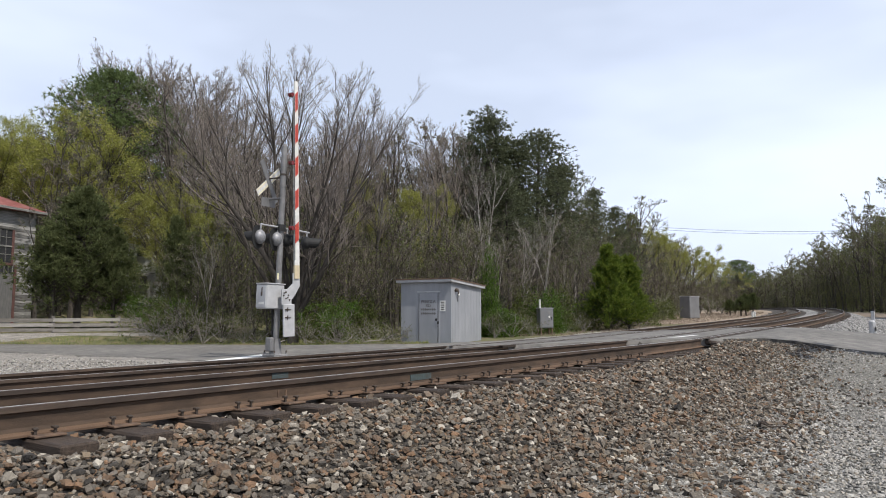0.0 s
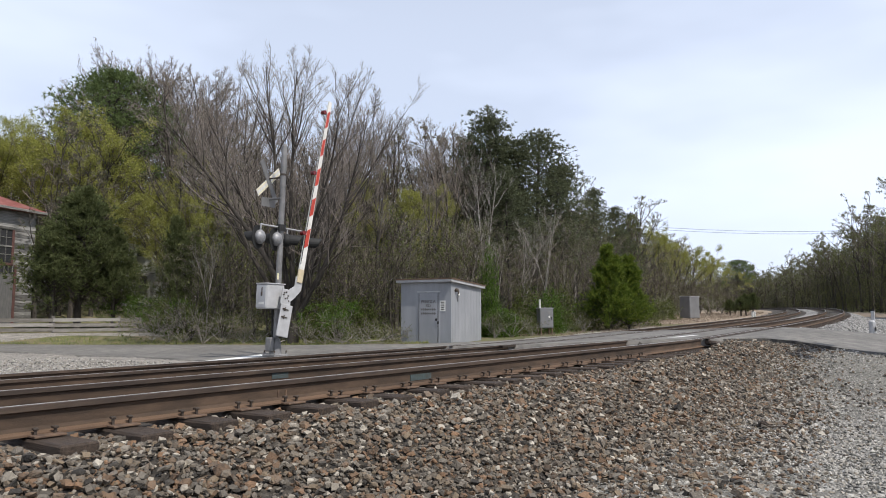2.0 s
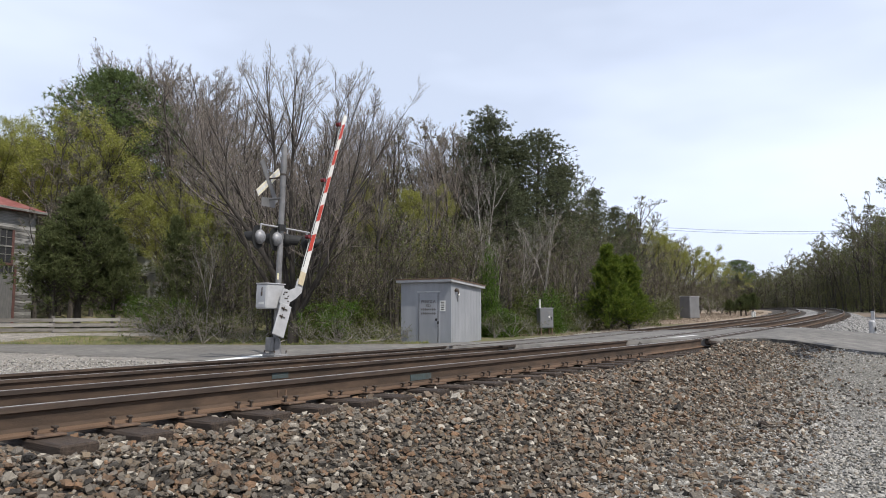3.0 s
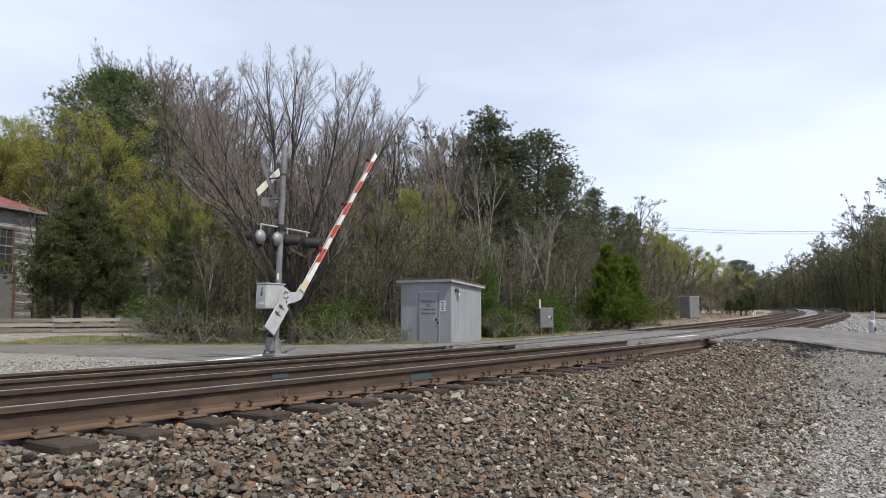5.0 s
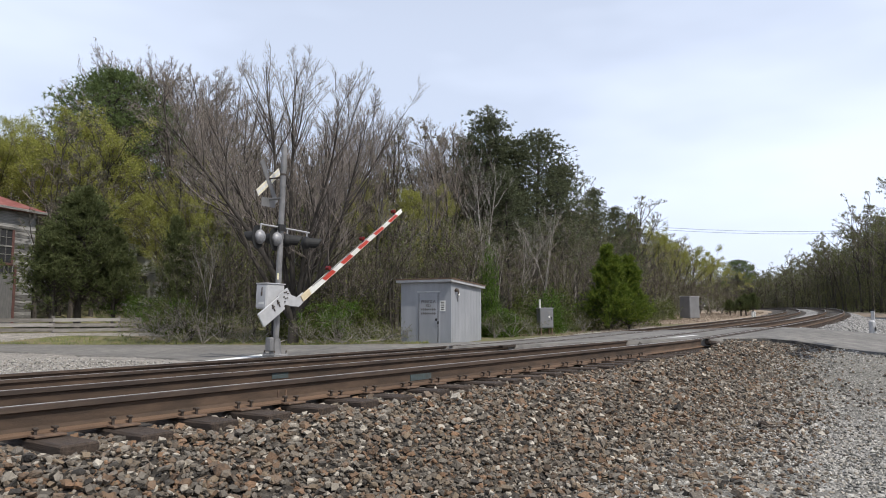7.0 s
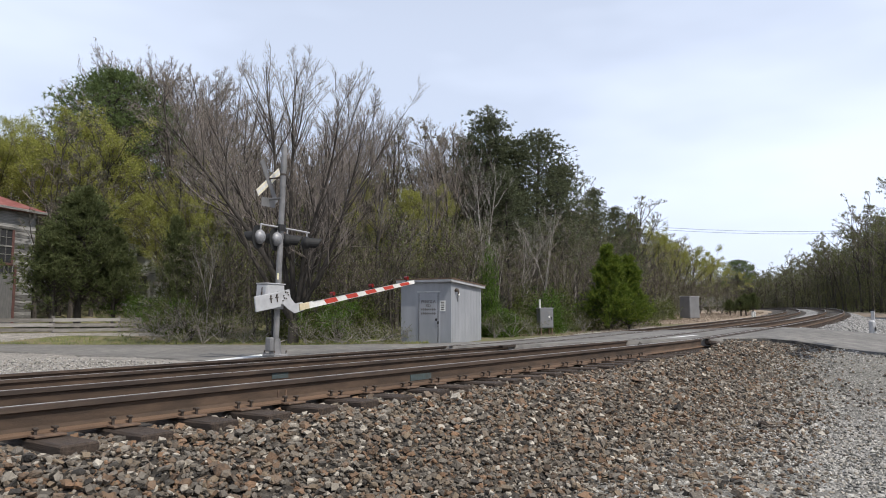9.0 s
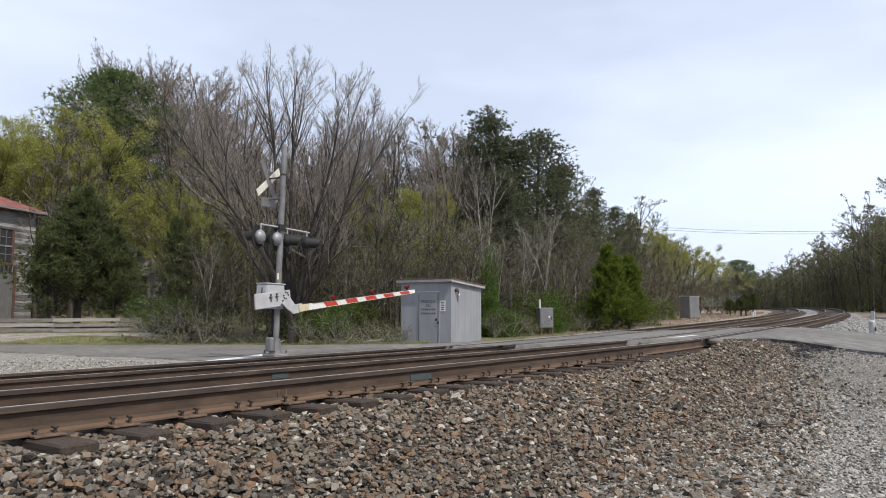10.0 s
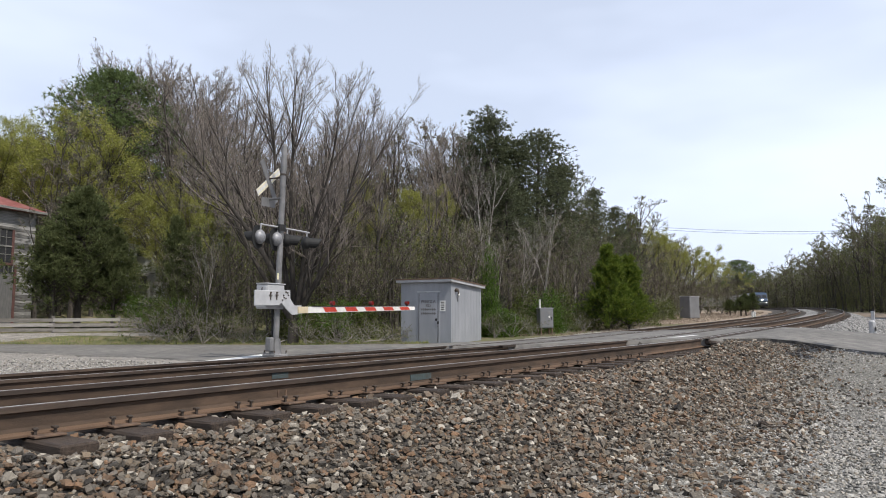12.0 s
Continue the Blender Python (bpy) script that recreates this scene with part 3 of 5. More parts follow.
# ---- the signal shed
def lettering(text, size, at, parent, material, name="lettering"):
    cu = bpy.data.curves.new(name, "FONT")
    cu.body, cu.size, cu.align_x, cu.extrude = text, size, "CENTER", 0.001
    tmp = new(name, cu)
    deps = bpy.context.evaluated_depsgraph_get()
    me = bpy.data.meshes.new_from_object(tmp.evaluated_get(deps))
    bpy.data.objects.remove(tmp)
    me.materials.clear()
    me.materials.append(material)
    ob = new(name, me)
    ob.parent, ob.matrix_basis = parent, at
    return ob


def build_shed():
    # local x along the side (depth), local y along the front, the door in the face x = 0
    W, D, H0, H1 = 2.25, 2.5, 2.45, 2.29
    s = thing("signal_shed", "silver-grey metal signal shed with a door beside the road", "shed", at=pose(19.76, 15.48, -0.70, 0, 0, 8.7))
    out = [(0, 0), (D, 0), (D, H1), (0, H0)]
    bm = slab(out, 0, W)
    part("body", bm, SHED_PAINT, s)
    for k in range(10):
        part("corrugation", boxed((0.13 + k * 0.25, -0.002, 1.12), (0.05, 0.006, 2.2), 0.002), SHED_PAINT, s)
    roof = [(-0.18, H0 + 0.012), (D + 0.14, H1 - 0.012), (D + 0.14, H1 + 0.09), (-0.18, H0 + 0.12)]
    rf = part("roof", slab(roof, -0.12, W + 0.12), CASE_GREY, s, "flat sheet-metal roof with a rusty edge")
    part("roof_edge", slab([(-0.2, H0 + 0.10), (D + 0.16, H1 + 0.07), (D + 0.16, H1 + 0.12), (-0.2, H0 + 0.15)], -0.14, W + 0.14), PLATE, rf)
    dy = 0.98
    door = part("door", boxed((-0.012, dy, 1.02), (0.03, 0.86, 2.0), 0.006), SHED_PAINT, s, "grey metal door with stencilled words")
    for yy in (dy - 0.47, dy + 0.47):
        part("door_frame", boxed((-0.008, yy, 1.04), (0.03, 0.05, 2.1), 0.004), SHED_PAINT, s)
    part("door_frame", boxed((-0.008, dy, 2.09), (0.06, 1.04, 0.05), 0.004), CASE_GREY, s)
    part("door_lock", boxed((-0.05, dy - 0.36, 1.03), (0.05, 0.07, 0.09), 0.01), BLACK, door)
    part("door_handle", boxed((-0.05, dy - 0.44, 0.92), (0.05, 0.06, 0.10), 0.01), BLACK, door)
    part("door_gap", boxed((-0.03, dy + 0.42, 1.02), (0.004, 0.012, 2.0)), BLACK, door)
    part("door_gap", boxed((-0.03, dy - 0.42, 1.02), (0.004, 0.012, 2.0)), BLACK, door)
    for i, (word, z) in enumerate((("PENOLA", 1.66), ("RD", 1.51))):
        lettering(word, 0.17, Matrix.Translation((-0.031, dy, z)) @ Matrix(((0, 0, -1, 0), (-1, 0, 0, 0), (0, 1, 0, 0), (0, 0, 0, 1))), door, SPIKE)
    for z, n in ((1.38, 7), (1.22, 7)):
        for k in range(n):
            part("lettering", boxed((-0.029, dy + 0.30 - k * 0.10, z + 0.04), (0.004, 0.07, 0.02)), SPIKE, door)
            part("lettering", boxed((-0.029, dy + 0.325 - k * 0.10, z + 0.04), (0.004, 0.018, 0.11)), SPIKE, door)
    part("notice", boxed((-0.006, 0.36, 1.55), (0.012, 0.24, 0.40), 0.003), WHITE, s, "white notice with unreadable lines")
    for k in range(5):
        part("notice_line", boxed((-0.014, 0.36, 1.69 - 0.07 * k), (0.003, 0.16 - 0.02 * (k % 2), 0.03)), BLACK if k % 2 else SPIKE, s)
    part("vent", boxed((-0.01, 2.03, 0.46), (0.03, 0.26, 0.30), 0.004), ALU, s, "louvred vent")
    # lamp and cable bundle high on the side
    l = part("wall_lamp", rodded((0.34, -0.1, 2.12), (0.34, -0.02, 2.16), 0.05, 0.09, 12), SPIKE, s, "rusty wall lamp")
    part("lamp_arm", rodded((0.34, -0.14, 2.02), (0.52, -0.02, 2.2), 0.02, None, 8), SPIKE, l)
    part("hanging_cable", rodded((0.50, -0.03, 2.05), (0.48, -0.03, 1.72), 0.014, None, 6), BLACK, s)
    part("warning_tag", boxed((0.6, -0.016, 2.0), (0.1, 0.006, 0.08)), WHITE, s)
    part("plinth", boxed((D / 2, W / 2, -0.06), (D + 0.2, W + 0.2, 0.12), 0.01), CASE_GREY, s, "concrete plinth")


build_shed()


def build_case(name, label, at, w, d, h, m, leg=0.25, pipe=False):
    c = thing(name, label, "equipment case", at=at)
    part("body", boxed((0, 0, leg + h / 2), (w, d, h), 0.015), m, c)
    part("roof", boxed((0, 0, leg + h + 0.015), (w + 0.06, d + 0.06, 0.035), 0.008), CASE_GREY, c)
    for a in (-1, 1):
        for b in (-1, 1):
            part("leg", boxed((a * (w / 2 - 0.06), b * (d / 2 - 0.05), leg / 2), (0.06, 0.06, leg), 0.004), PLATE, c)
    dr = part("door", boxed((0, -d / 2 - 0.01, leg + h / 2), (w - 0.08, 0.02, h - 0.1), 0.004), m, c)
    part("latch", boxed((w / 2 - 0.1, -d / 2 - 0.03, leg + h / 2), (0.03, 0.03, 0.12), 0.004), BLACK, dr)
    if pipe:
        part("vent_pipe", rodded((-w / 2 + 0.08, 0, leg + h), (-w / 2 + 0.08, 0, leg + h + 0.42), 0.045, None, 12), WHITE, c, "white plastic pipe")
        for z, k in ((0.26, 0.2), (-0.3, 0.2)):
            part("notice", boxed((0.12, -d / 2 - 0.024, leg + h / 2 + z), (0.16, 0.004, 0.14)), ALU, dr)
        part("notice", boxed((0.12, -d / 2 - 0.024, leg + h / 2 + 0.07), (0.07, 0.004, 0.09)), WHITE, dr)
    return c


CASE_DARK = mat("dull_galvanised_steel", [(0.16, 0.16, 0.165), (0.20, 0.20, 0.205)], 1.5, 0.6, 0.1, 60, metal=0.2, big=0.15)
build_case("relay_box", "dull grey relay box on legs with a white pipe", pose(27.6, 16.0, gz(27.6, 16.0), 0, 0, -38), 0.66, 0.45, 0.92, CASE_DARK, 0.3, True)
# ---- posts, second signal, wires
def build_posts():
    a = thing("marker_post", "pale concrete marker post with a dark plate beside the road", "marker post", at=pose(29.0, 3.1, -0.23))
    part("post", boxed((0, 0, 0.12), (0.22, 0.22, 0.86), 0.07), CASE_GREY, a)
    part("plate", boxed((-0.06, -0.112, 0.24), (0.12, 0.02, 0.14)), BLACK, a)
    b = thing("marker_post", "pale grey post with a dark cap beside the road", "marker post", at=pose(31.2, 3.3, -0.2))
    part("post", boxed((0, 0, 0.28), (0.12, 0.12, 1.16), 0.012), CASE_GREY, b)
    part("cap", boxed((0, 0, 0.89), (0.13, 0.13, 0.06), 0.01), BLACK, b)
    c = thing("signpost", "short white post beside the far track", "post", at=pose(57.2, 14.1, gz(57.2, 14.1) - 0.02))
    for dx in (-0.09, 0.09):
        part("board", boxed((dx * 0.63, -dx * 0.78, 0.33), (0.13, 0.13, 0.66), 0.01), WHITE, c)

    d = thing("metal_post", "slim dark metal post at the edge of the brush", "post", at=pose(32.3, 17.6, gz(32.3, 17.6) - 0.02))
    part("shaft", rodded((0, 0, 0), (0.03, 0, 1.9), 0.035, None, 8), PLATE, d)
    part("head", boxed((0.03, 0, 1.95), (0.12, 0.08, 0.14), 0.015), CASE_DARK, d)


build_posts()
build_case("equipment_house", "galvanised steel equipment house on legs in dry grass", pose(61.85, 20.7, gz(61.85, 20.7), 0, 0, -20), 1.35, 1.1, 1.95, CASE_DARK, 0.12)
copy_thing(GATE, pose(17.17, 1.0, gz(17.17, 1.0), 0, 0, 183))


def build_wires():
    for k, (za, zb) in enumerate(((14.9, 14.1), (14.5, 13.7))):
        w = thing("power_line", "thin dark overhead power line across the far gap", "power line", "overhead wires")
        verts, faces = [], []
        a, b = Vector((108, 41.5, za)), Vector((128, 13.0, zb))
        for i in range(17):
            t = i / 16
            p = a.lerp(b, t) - Vector((0, 0, 0.5 * 4 * t * (1 - t)))
            for j in range(4):
                verts.append((p.x, p.y + 0.022 * math.cos(j * math.pi / 2), p.z + 0.022 * math.sin(j * math.pi / 2)))
        for i in range(16):
            for j in range(4):
                faces.append((i * 4 + j, i * 4 + (j + 1) % 4, i * 4 + 4 + (j + 1) % 4, i * 4 + 4 + j))
        mesh_ob("cable", verts, faces, BLACK, w)


build_wires()

# ---- old store, fence, white farmhouse
CLAP = mat("weathered_white_clapboard", [(0.07, 0.067, 0.062), (0.15, 0.146, 0.138), (0.31, 0.30, 0.285)], 4, 0.9, 0.4, 40, big=0.25, per_object=0.3, stretch=(0.4, 1, 4))
ROOF_RED = mat("faded_red_metal_roof", [(0.17, 0.05, 0.045), (0.22, 0.075, 0.065), (0.27, 0.12, 0.11)], 2, 0.6, 0.2, 30, big=0.15)
TRIM_RED = mat("dull_red_trim", [(0.085, 0.04, 0.036), (0.13, 0.06, 0.053)], 6, 0.8, 0.2, 60)
GLASS = mat("old_window_glass", [(0.03, 0.032, 0.035), (0.05, 0.05, 0.055)], 2, 0.08, 0.02, 6)
OLD_WOOD = mat("weathered_fence_wood", [(0.125, 0.113, 0.10), (0.20, 0.185, 0.168), (0.28, 0.262, 0.24)], 5, 0.95, 0.5, 40, big=0.2, per_object=0.3, stretch=(0.5, 4, 4))
DOOR_WOOD = mat("grey_door_wood", [(0.10, 0.10, 0.10), (0.16, 0.155, 0.15)], 4, 0.9, 0.3, 40, stretch=(4, 4, 0.5))


def build_store():
    # local x runs along the front from its far corner back; the front looks towards -y
    L, D, H = 13.0, 9.0, 6.05
    h = thing("old_store", "weathered clapboard store with a faded red metal roof", "building", at=pose(14.1, 39.7, gz(14.1, 39.7) - 0.1, 0, 0, 25.1 - 180))
    # facing: local x points back along the wall, local -y is turned inside out, so the front is at y = 0, the inside at y < 0
    part("wall", boxed((L / 2, -D / 2, H / 2), (L, D, H), 0.0), CLAP, h)
    bm = boxed((0, 0, 0), (L, 0.03, 0.145), 0.0)
    first = None
    for k in range(40):
        z = 0.14 + k * 0.15
        m = pose(L / 2, 0.016, z, 5, 0, 0)
        if first is None:
            first = part("clapboard", bm, CLAP, h, m=m)
        else:
            twin(first, m)
    bm = boxed((0, 0, 0), (0.03, D, 0.145), 0.0)
    first = None
    for k in range(40):
        z = 0.14 + k * 0.15
        m = pose(-0.016, -D / 2, z, 0, 5, 0)
        if first is None:
            first = part("clapboard", bm, CLAP, h, m=m)
        else:
            twin(first, m)
    # hipped roof with eaves
    e = 0.45
    vs = [(-e, e, H), (L + e, e, H), (L + e, -D - e, H), (-e, -D - e, H), (3.4, -D / 2, H + 2.1), (L - 3.4, -D / 2, H + 2.1)]
    vs += [(x, y, z - 0.12) for x, y, z in vs[:4]]
    fs = [(0, 1, 5, 4), (1, 2, 5), (2, 3, 4, 5), (3, 0, 4), (0, 6, 7, 1), (1, 7, 8, 2), (2, 8, 9, 3), (3, 9, 6, 0), (6, 9, 8, 7)]
    roof = mesh_ob("roof", vs, fs, ROOF_RED, h)
    part("fascia", boxed((L / 2, e + 0.012, H - 0.06), (L + 2 * e, 0.03, 0.12)), CLAP, roof)
    part("fascia", boxed((-e - 0.012, -D / 2, H - 0.06), (0.03, D + 2 * e, 0.12)), CLAP, roof)
    for x in (2.0, 5.4, 8.8):
        w = part("window", boxed((x, 0.03, 4.05), (1.1, 0.06, 1.7), 0.01), GLASS, h, "sash window with red trim")
        for dx in (-0.6, 0.6):
            part("window_frame", boxed((x + dx, 0.05, 4.05), (0.13, 0.1, 1.9), 0.008), TRIM_RED, w)
        for z in (3.12, 4.98):
            part("window_frame", boxed((x, 0.05, z), (1.33, 0.11, 0.13), 0.008), TRIM_RED if z < 4 else CLAP, w)
        part("meeting_rail", boxed((x, 0.075, 4.05), (1.08, 0.04, 0.08)), CLAP, w)
        for dx in (-0.18, 0.18):
            part("glazing_bar", boxed((x + dx, 0.07, 4.05), (0.03, 0.03, 1.7)), CLAP, w)
        for z in (3.62, 4.5):
            part("glazing_bar", boxed((x, 0.07, z), (1.08, 0.03, 0.03)), CLAP, w)
    for x in (2.1, 6.2):
        d = part("door", boxed((x, 0.03, 1.35), (1.7, 0.07, 2.5), 0.01), DOOR_WOOD, h, "tall grey double door")
        part("transom", boxed((x, 0.03, 2.85), (1.7, 0.06, 0.4), 0.0), GLASS, d)
        for k in range(7):
            part("glazing_bar", boxed((x - 0.75 + k * 0.25, 0.07, 2.85), (0.05, 0.03, 0.4)), CLAP, d)
        for dx in (-0.92, 0.92):
            part("door_frame", boxed((x + dx, 0.05, 1.55), (0.14, 0.1, 3.1), 0.008), TRIM_RED, d)
        part("door_gap", boxed((x, 0.07, 1.35), (0.03, 0.02, 2.5)), BLACK, d)


build_store()


def build_fence():
    f = thing("rail_fence", "weathered grey three-board fence along the yard", "fence")
    a, b = Vector((7.6, 34.4)), Vector((17.0, 29.6))
    n = 5
    d = (b - a) / (n - 1)
    ang = math.degrees(math.atan2(d.y, d.x))
    rng = random.Random(8)
    pm = bm = None
    for i in range(n):
        p = a + d * i
        z = gz(p.x, p.y)
        m = pose(p.x, p.y, z, 0, rng.uniform(-1, 1), ang)
        if pm is None:
            pm = part("post", boxed((0, 0.06, 0.36), (0.12, 0.12, 0.80), 0.01), OLD_WOOD, f, m=m)
        else:
            twin(pm, m)
        if i < n - 1:
            q = p + d / 2
            for zz in (0.14, 0.36, 0.58):
                mm = pose(q.x, q.y, gz(q.x, q.y) + zz + rng.uniform(-0.01, 0.01), 0, rng.uniform(-0.5, 0.5), ang)
                if bm is None:
                    bm = part("board", boxed((0, -0.02, 0), (d.length + 0.02, 0.03, 0.15), 0.004), OLD_WOOD, f, m=mm)
                else:
                    twin(bm, mm)


build_fence()


def build_farmhouse():
    h = thing("farmhouse", "white farmhouse half hidden behind the trees", "house", at=pose(30.7, 56.8, gz(30.7, 56.8) - 0.1, 0, 0, -30))
    part("wall", slab([(-3, 0), (3, 0), (3, 6.2), (0, 8.2), (-3, 6.2)], -4, 4), WHITE, h)
    part("roof", slab([(-3.3, 6.05), (0, 8.25), (3.3, 6.05), (3.3, 6.2), (0, 8.45), (-3.3, 6.2)], -4.3, 4.3), CASE_DARK, h)
    for x in (-1.5, 1.5):
        for z in (1.8, 4.9):
            w = part("window", boxed((x, -4.02, z), (0.9, 0.06, 1.5), 0.0), GLASS, h, "dark sash window")
            for dx in (-0.5, 0.5):
                part("shutter", boxed((x + dx, -4.06, z), (0.14, 0.05, 1.6)), WHITE, w)
    for y in (-2.2, 0, 2.2):
        for z in (1.8, 4.9):
            part("window", boxed((-3.02, y, z), (0.06, 0.9, 1.5), 0.0), GLASS, h)


build_farmhouse()


def build_flange_end():
    x, y, z = along(15.75, -0.16, -0.085)
    part("panel", boxed((x, y, z), (0.26, 0.15, 0.12), 0.03), SPIKE, ROAD)
    x, y, z = along(15.7, -0.32, -0.12)
    part("panel", boxed((x, y, z), (0.3, 0.16, 0.14), 0.04), SPIKE, ROAD)
    # timbers along the rails through the crossing
    for o, zz in RAILS:
        for side in (-0.13, 0.14):
            vs, fs = [], []
            ss = np.linspace(15.6 if o < 2 else 13.4, 24.7, 12)
            for s in ss:
                for d in (-0.055, 0.055):
                    px, py, _ = along(s, o + side + d)
                    vs.append((px, py, float(road_z(np.array([px]), np.array([py]))[0]) + 0.007))
                    vs.append((px, py, float(road_z(np.array([px]), np.array([py]))[0]) - 0.05))
            for i in range(len(ss) - 1):
                a, b = i * 4, i * 4 + 4
                fs += [(a, b, b + 2, a + 2), (a, a + 1, b + 1, b), (a + 2, b + 2, b + 3, a + 3)]
            mesh_ob("flangeway", vs, fs, TIE, ROAD)


build_flange_end()
# ---- growing things
def unit(v):
    return v / np.maximum(np.linalg.norm(v, axis=-1, keepdims=True), 1e-9)


def shoots(rng, P, D, L, n, up, wob):
    """Grows a curved shoot from each start; returns the points, one row for each shoot."""
    pts = [P]
    D = unit(D)
    for _ in range(n):
        D = unit(D + np.array([0, 0, up / n]) + rng.normal(size=D.shape) * wob / math.sqrt(n))
        P = P + D * (L / n)[:, None]
        pts.append(P)
    return np.stack(pts, 1)


def sprout(rng, pts, r0, r1, L, k, t0, t1, ang, fl, fr):
    """Where and how children leave their parents: start, direction, length and radius of each."""
    N, n = pts.shape[0], pts.shape[1] - 1
    idx = np.repeat(np.arange(N), k)
    t = t0 + (t1 - t0) * rng.uniform(0, 1, len(idx)) ** 0.75
    q = np.clip(t * n, 0, n - 1e-6)
    i = q.astype(int)
    f = (q - i)[:, None]
    a, b = pts[idx, i], pts[idx, i + 1]
    P, D = a * (1 - f) + b * f, unit(b - a)
    side = unit(np.cross(D, rng.normal(size=D.shape)))
    an = np.radians(rng.uniform(ang[0], ang[1], len(idx)))[:, None]
    C = D * np.cos(an) + side * np.sin(an)
    ln = L[idx] * (1.15 - t * 0.75) * fl * rng.uniform(0.65, 1.25, len(idx))
    rr = (r0[idx] * (1 - t) + r1[idx] * t) * fr
    return P, C, ln, rr


def tubes(pts, r0, r1, sides):
    N, n, _ = pts.shape
    d = unit(pts[:, -1] - pts[:, 0])
    ref = np.where(np.abs(d[:, 2:3]) > 0.9, np.array([[1.0, 0, 0]]), np.array([[0, 0, 1.0]]))
    u = unit(np.cross(d, ref))
    v = np.cross(d, u)
    t = np.linspace(0, 1, n)
    r = r0[:, None] * (1 - t) + r1[:, None] * t
    a = np.arange(sides) * 2 * math.pi / sides
    ring = np.cos(a)[None, :, None] * u[:, None] + np.sin(a)[None, :, None] * v[:, None]
    V = pts[:, :, None, :] + r[:, :, None, None] * ring[:, None]
    base = np.arange(N * n * sides).reshape(N, n, sides)
    A, B = base[:, :-1], np.roll(base, -1, 2)[:, :-1]
    C, D2 = np.roll(base, -1, 2)[:, 1:], base[:, 1:]
    return V.reshape(-1, 3), np.stack([A, B, C, D2], -1).reshape(-1, 4)


def merge(items):
    vs, fs, k = [], [], 0
    for v, f in items:
        vs.append(v)
        fs.append(f + k)
        k += len(v)
    return np.concatenate(vs), np.concatenate(fs)


def mesh_of(name, items, material, smooth=True):
    v, f = merge(items)
    me = bpy.data.meshes.new(name)
    me.vertices.add(len(v))
    me.vertices.foreach_set("co", v.astype(np.float32).ravel())
    me.loops.add(f.size)
    me.loops.foreach_set("vertex_index", f.astype(np.int32).ravel())
    me.polygons.add(len(f))
    me.polygons.foreach_set("loop_start", np.arange(0, f.size, f.shape[1], dtype=np.int32))
    me.polygons.foreach_set("loop_total", np.full(len(f), f.shape[1], np.int32))
    me.polygons.foreach_set("use_smooth", [smooth] * len(f))
    me.update(calc_edges=True)
    me.materials.append(material)
    return me


def leaves(rng, C, size, flat=0.0):
    """A small pointed leaf, turned at random, at each place."""
    N = len(C)
    a = unit(rng.normal(size=(N, 3)) * np.array([1, 1, 1 - flat]))
    b = unit(np.cross(a, rng.normal(size=(N, 3))))
    s = size * rng.uniform(0.6, 1.35, N)[:, None]
    V = np.stack([C - a * s * 0.45 - b * s * 0.33, C - a * s * 0.45 + b * s * 0.33, C + a * s * 0.65], 1)
    return V.reshape(-1, 3), np.arange(N * 3).reshape(N, 3)


def tufts(rng, C, k, length, width, aim=None, open_=1.0):
    """k thin blades that spread from each place."""
    N = len(C)
    Cr = np.repeat(C, k, 0)
    d = rng.normal(size=(N * k, 3)) * open_
    if aim is not None:
        d = d + np.repeat(aim, k, 0) * 1.4
    d = unit(d)
    w = unit(np.cross(d, rng.normal(size=d.shape))) * width * 0.5
    ln = length * rng.uniform(0.6, 1.2, N * k)[:, None]
    V = np.stack([Cr - w, Cr + d * ln, Cr + w], 1)
    return V.reshape(-1, 3), np.arange(N * k * 3).reshape(N * k, 3)


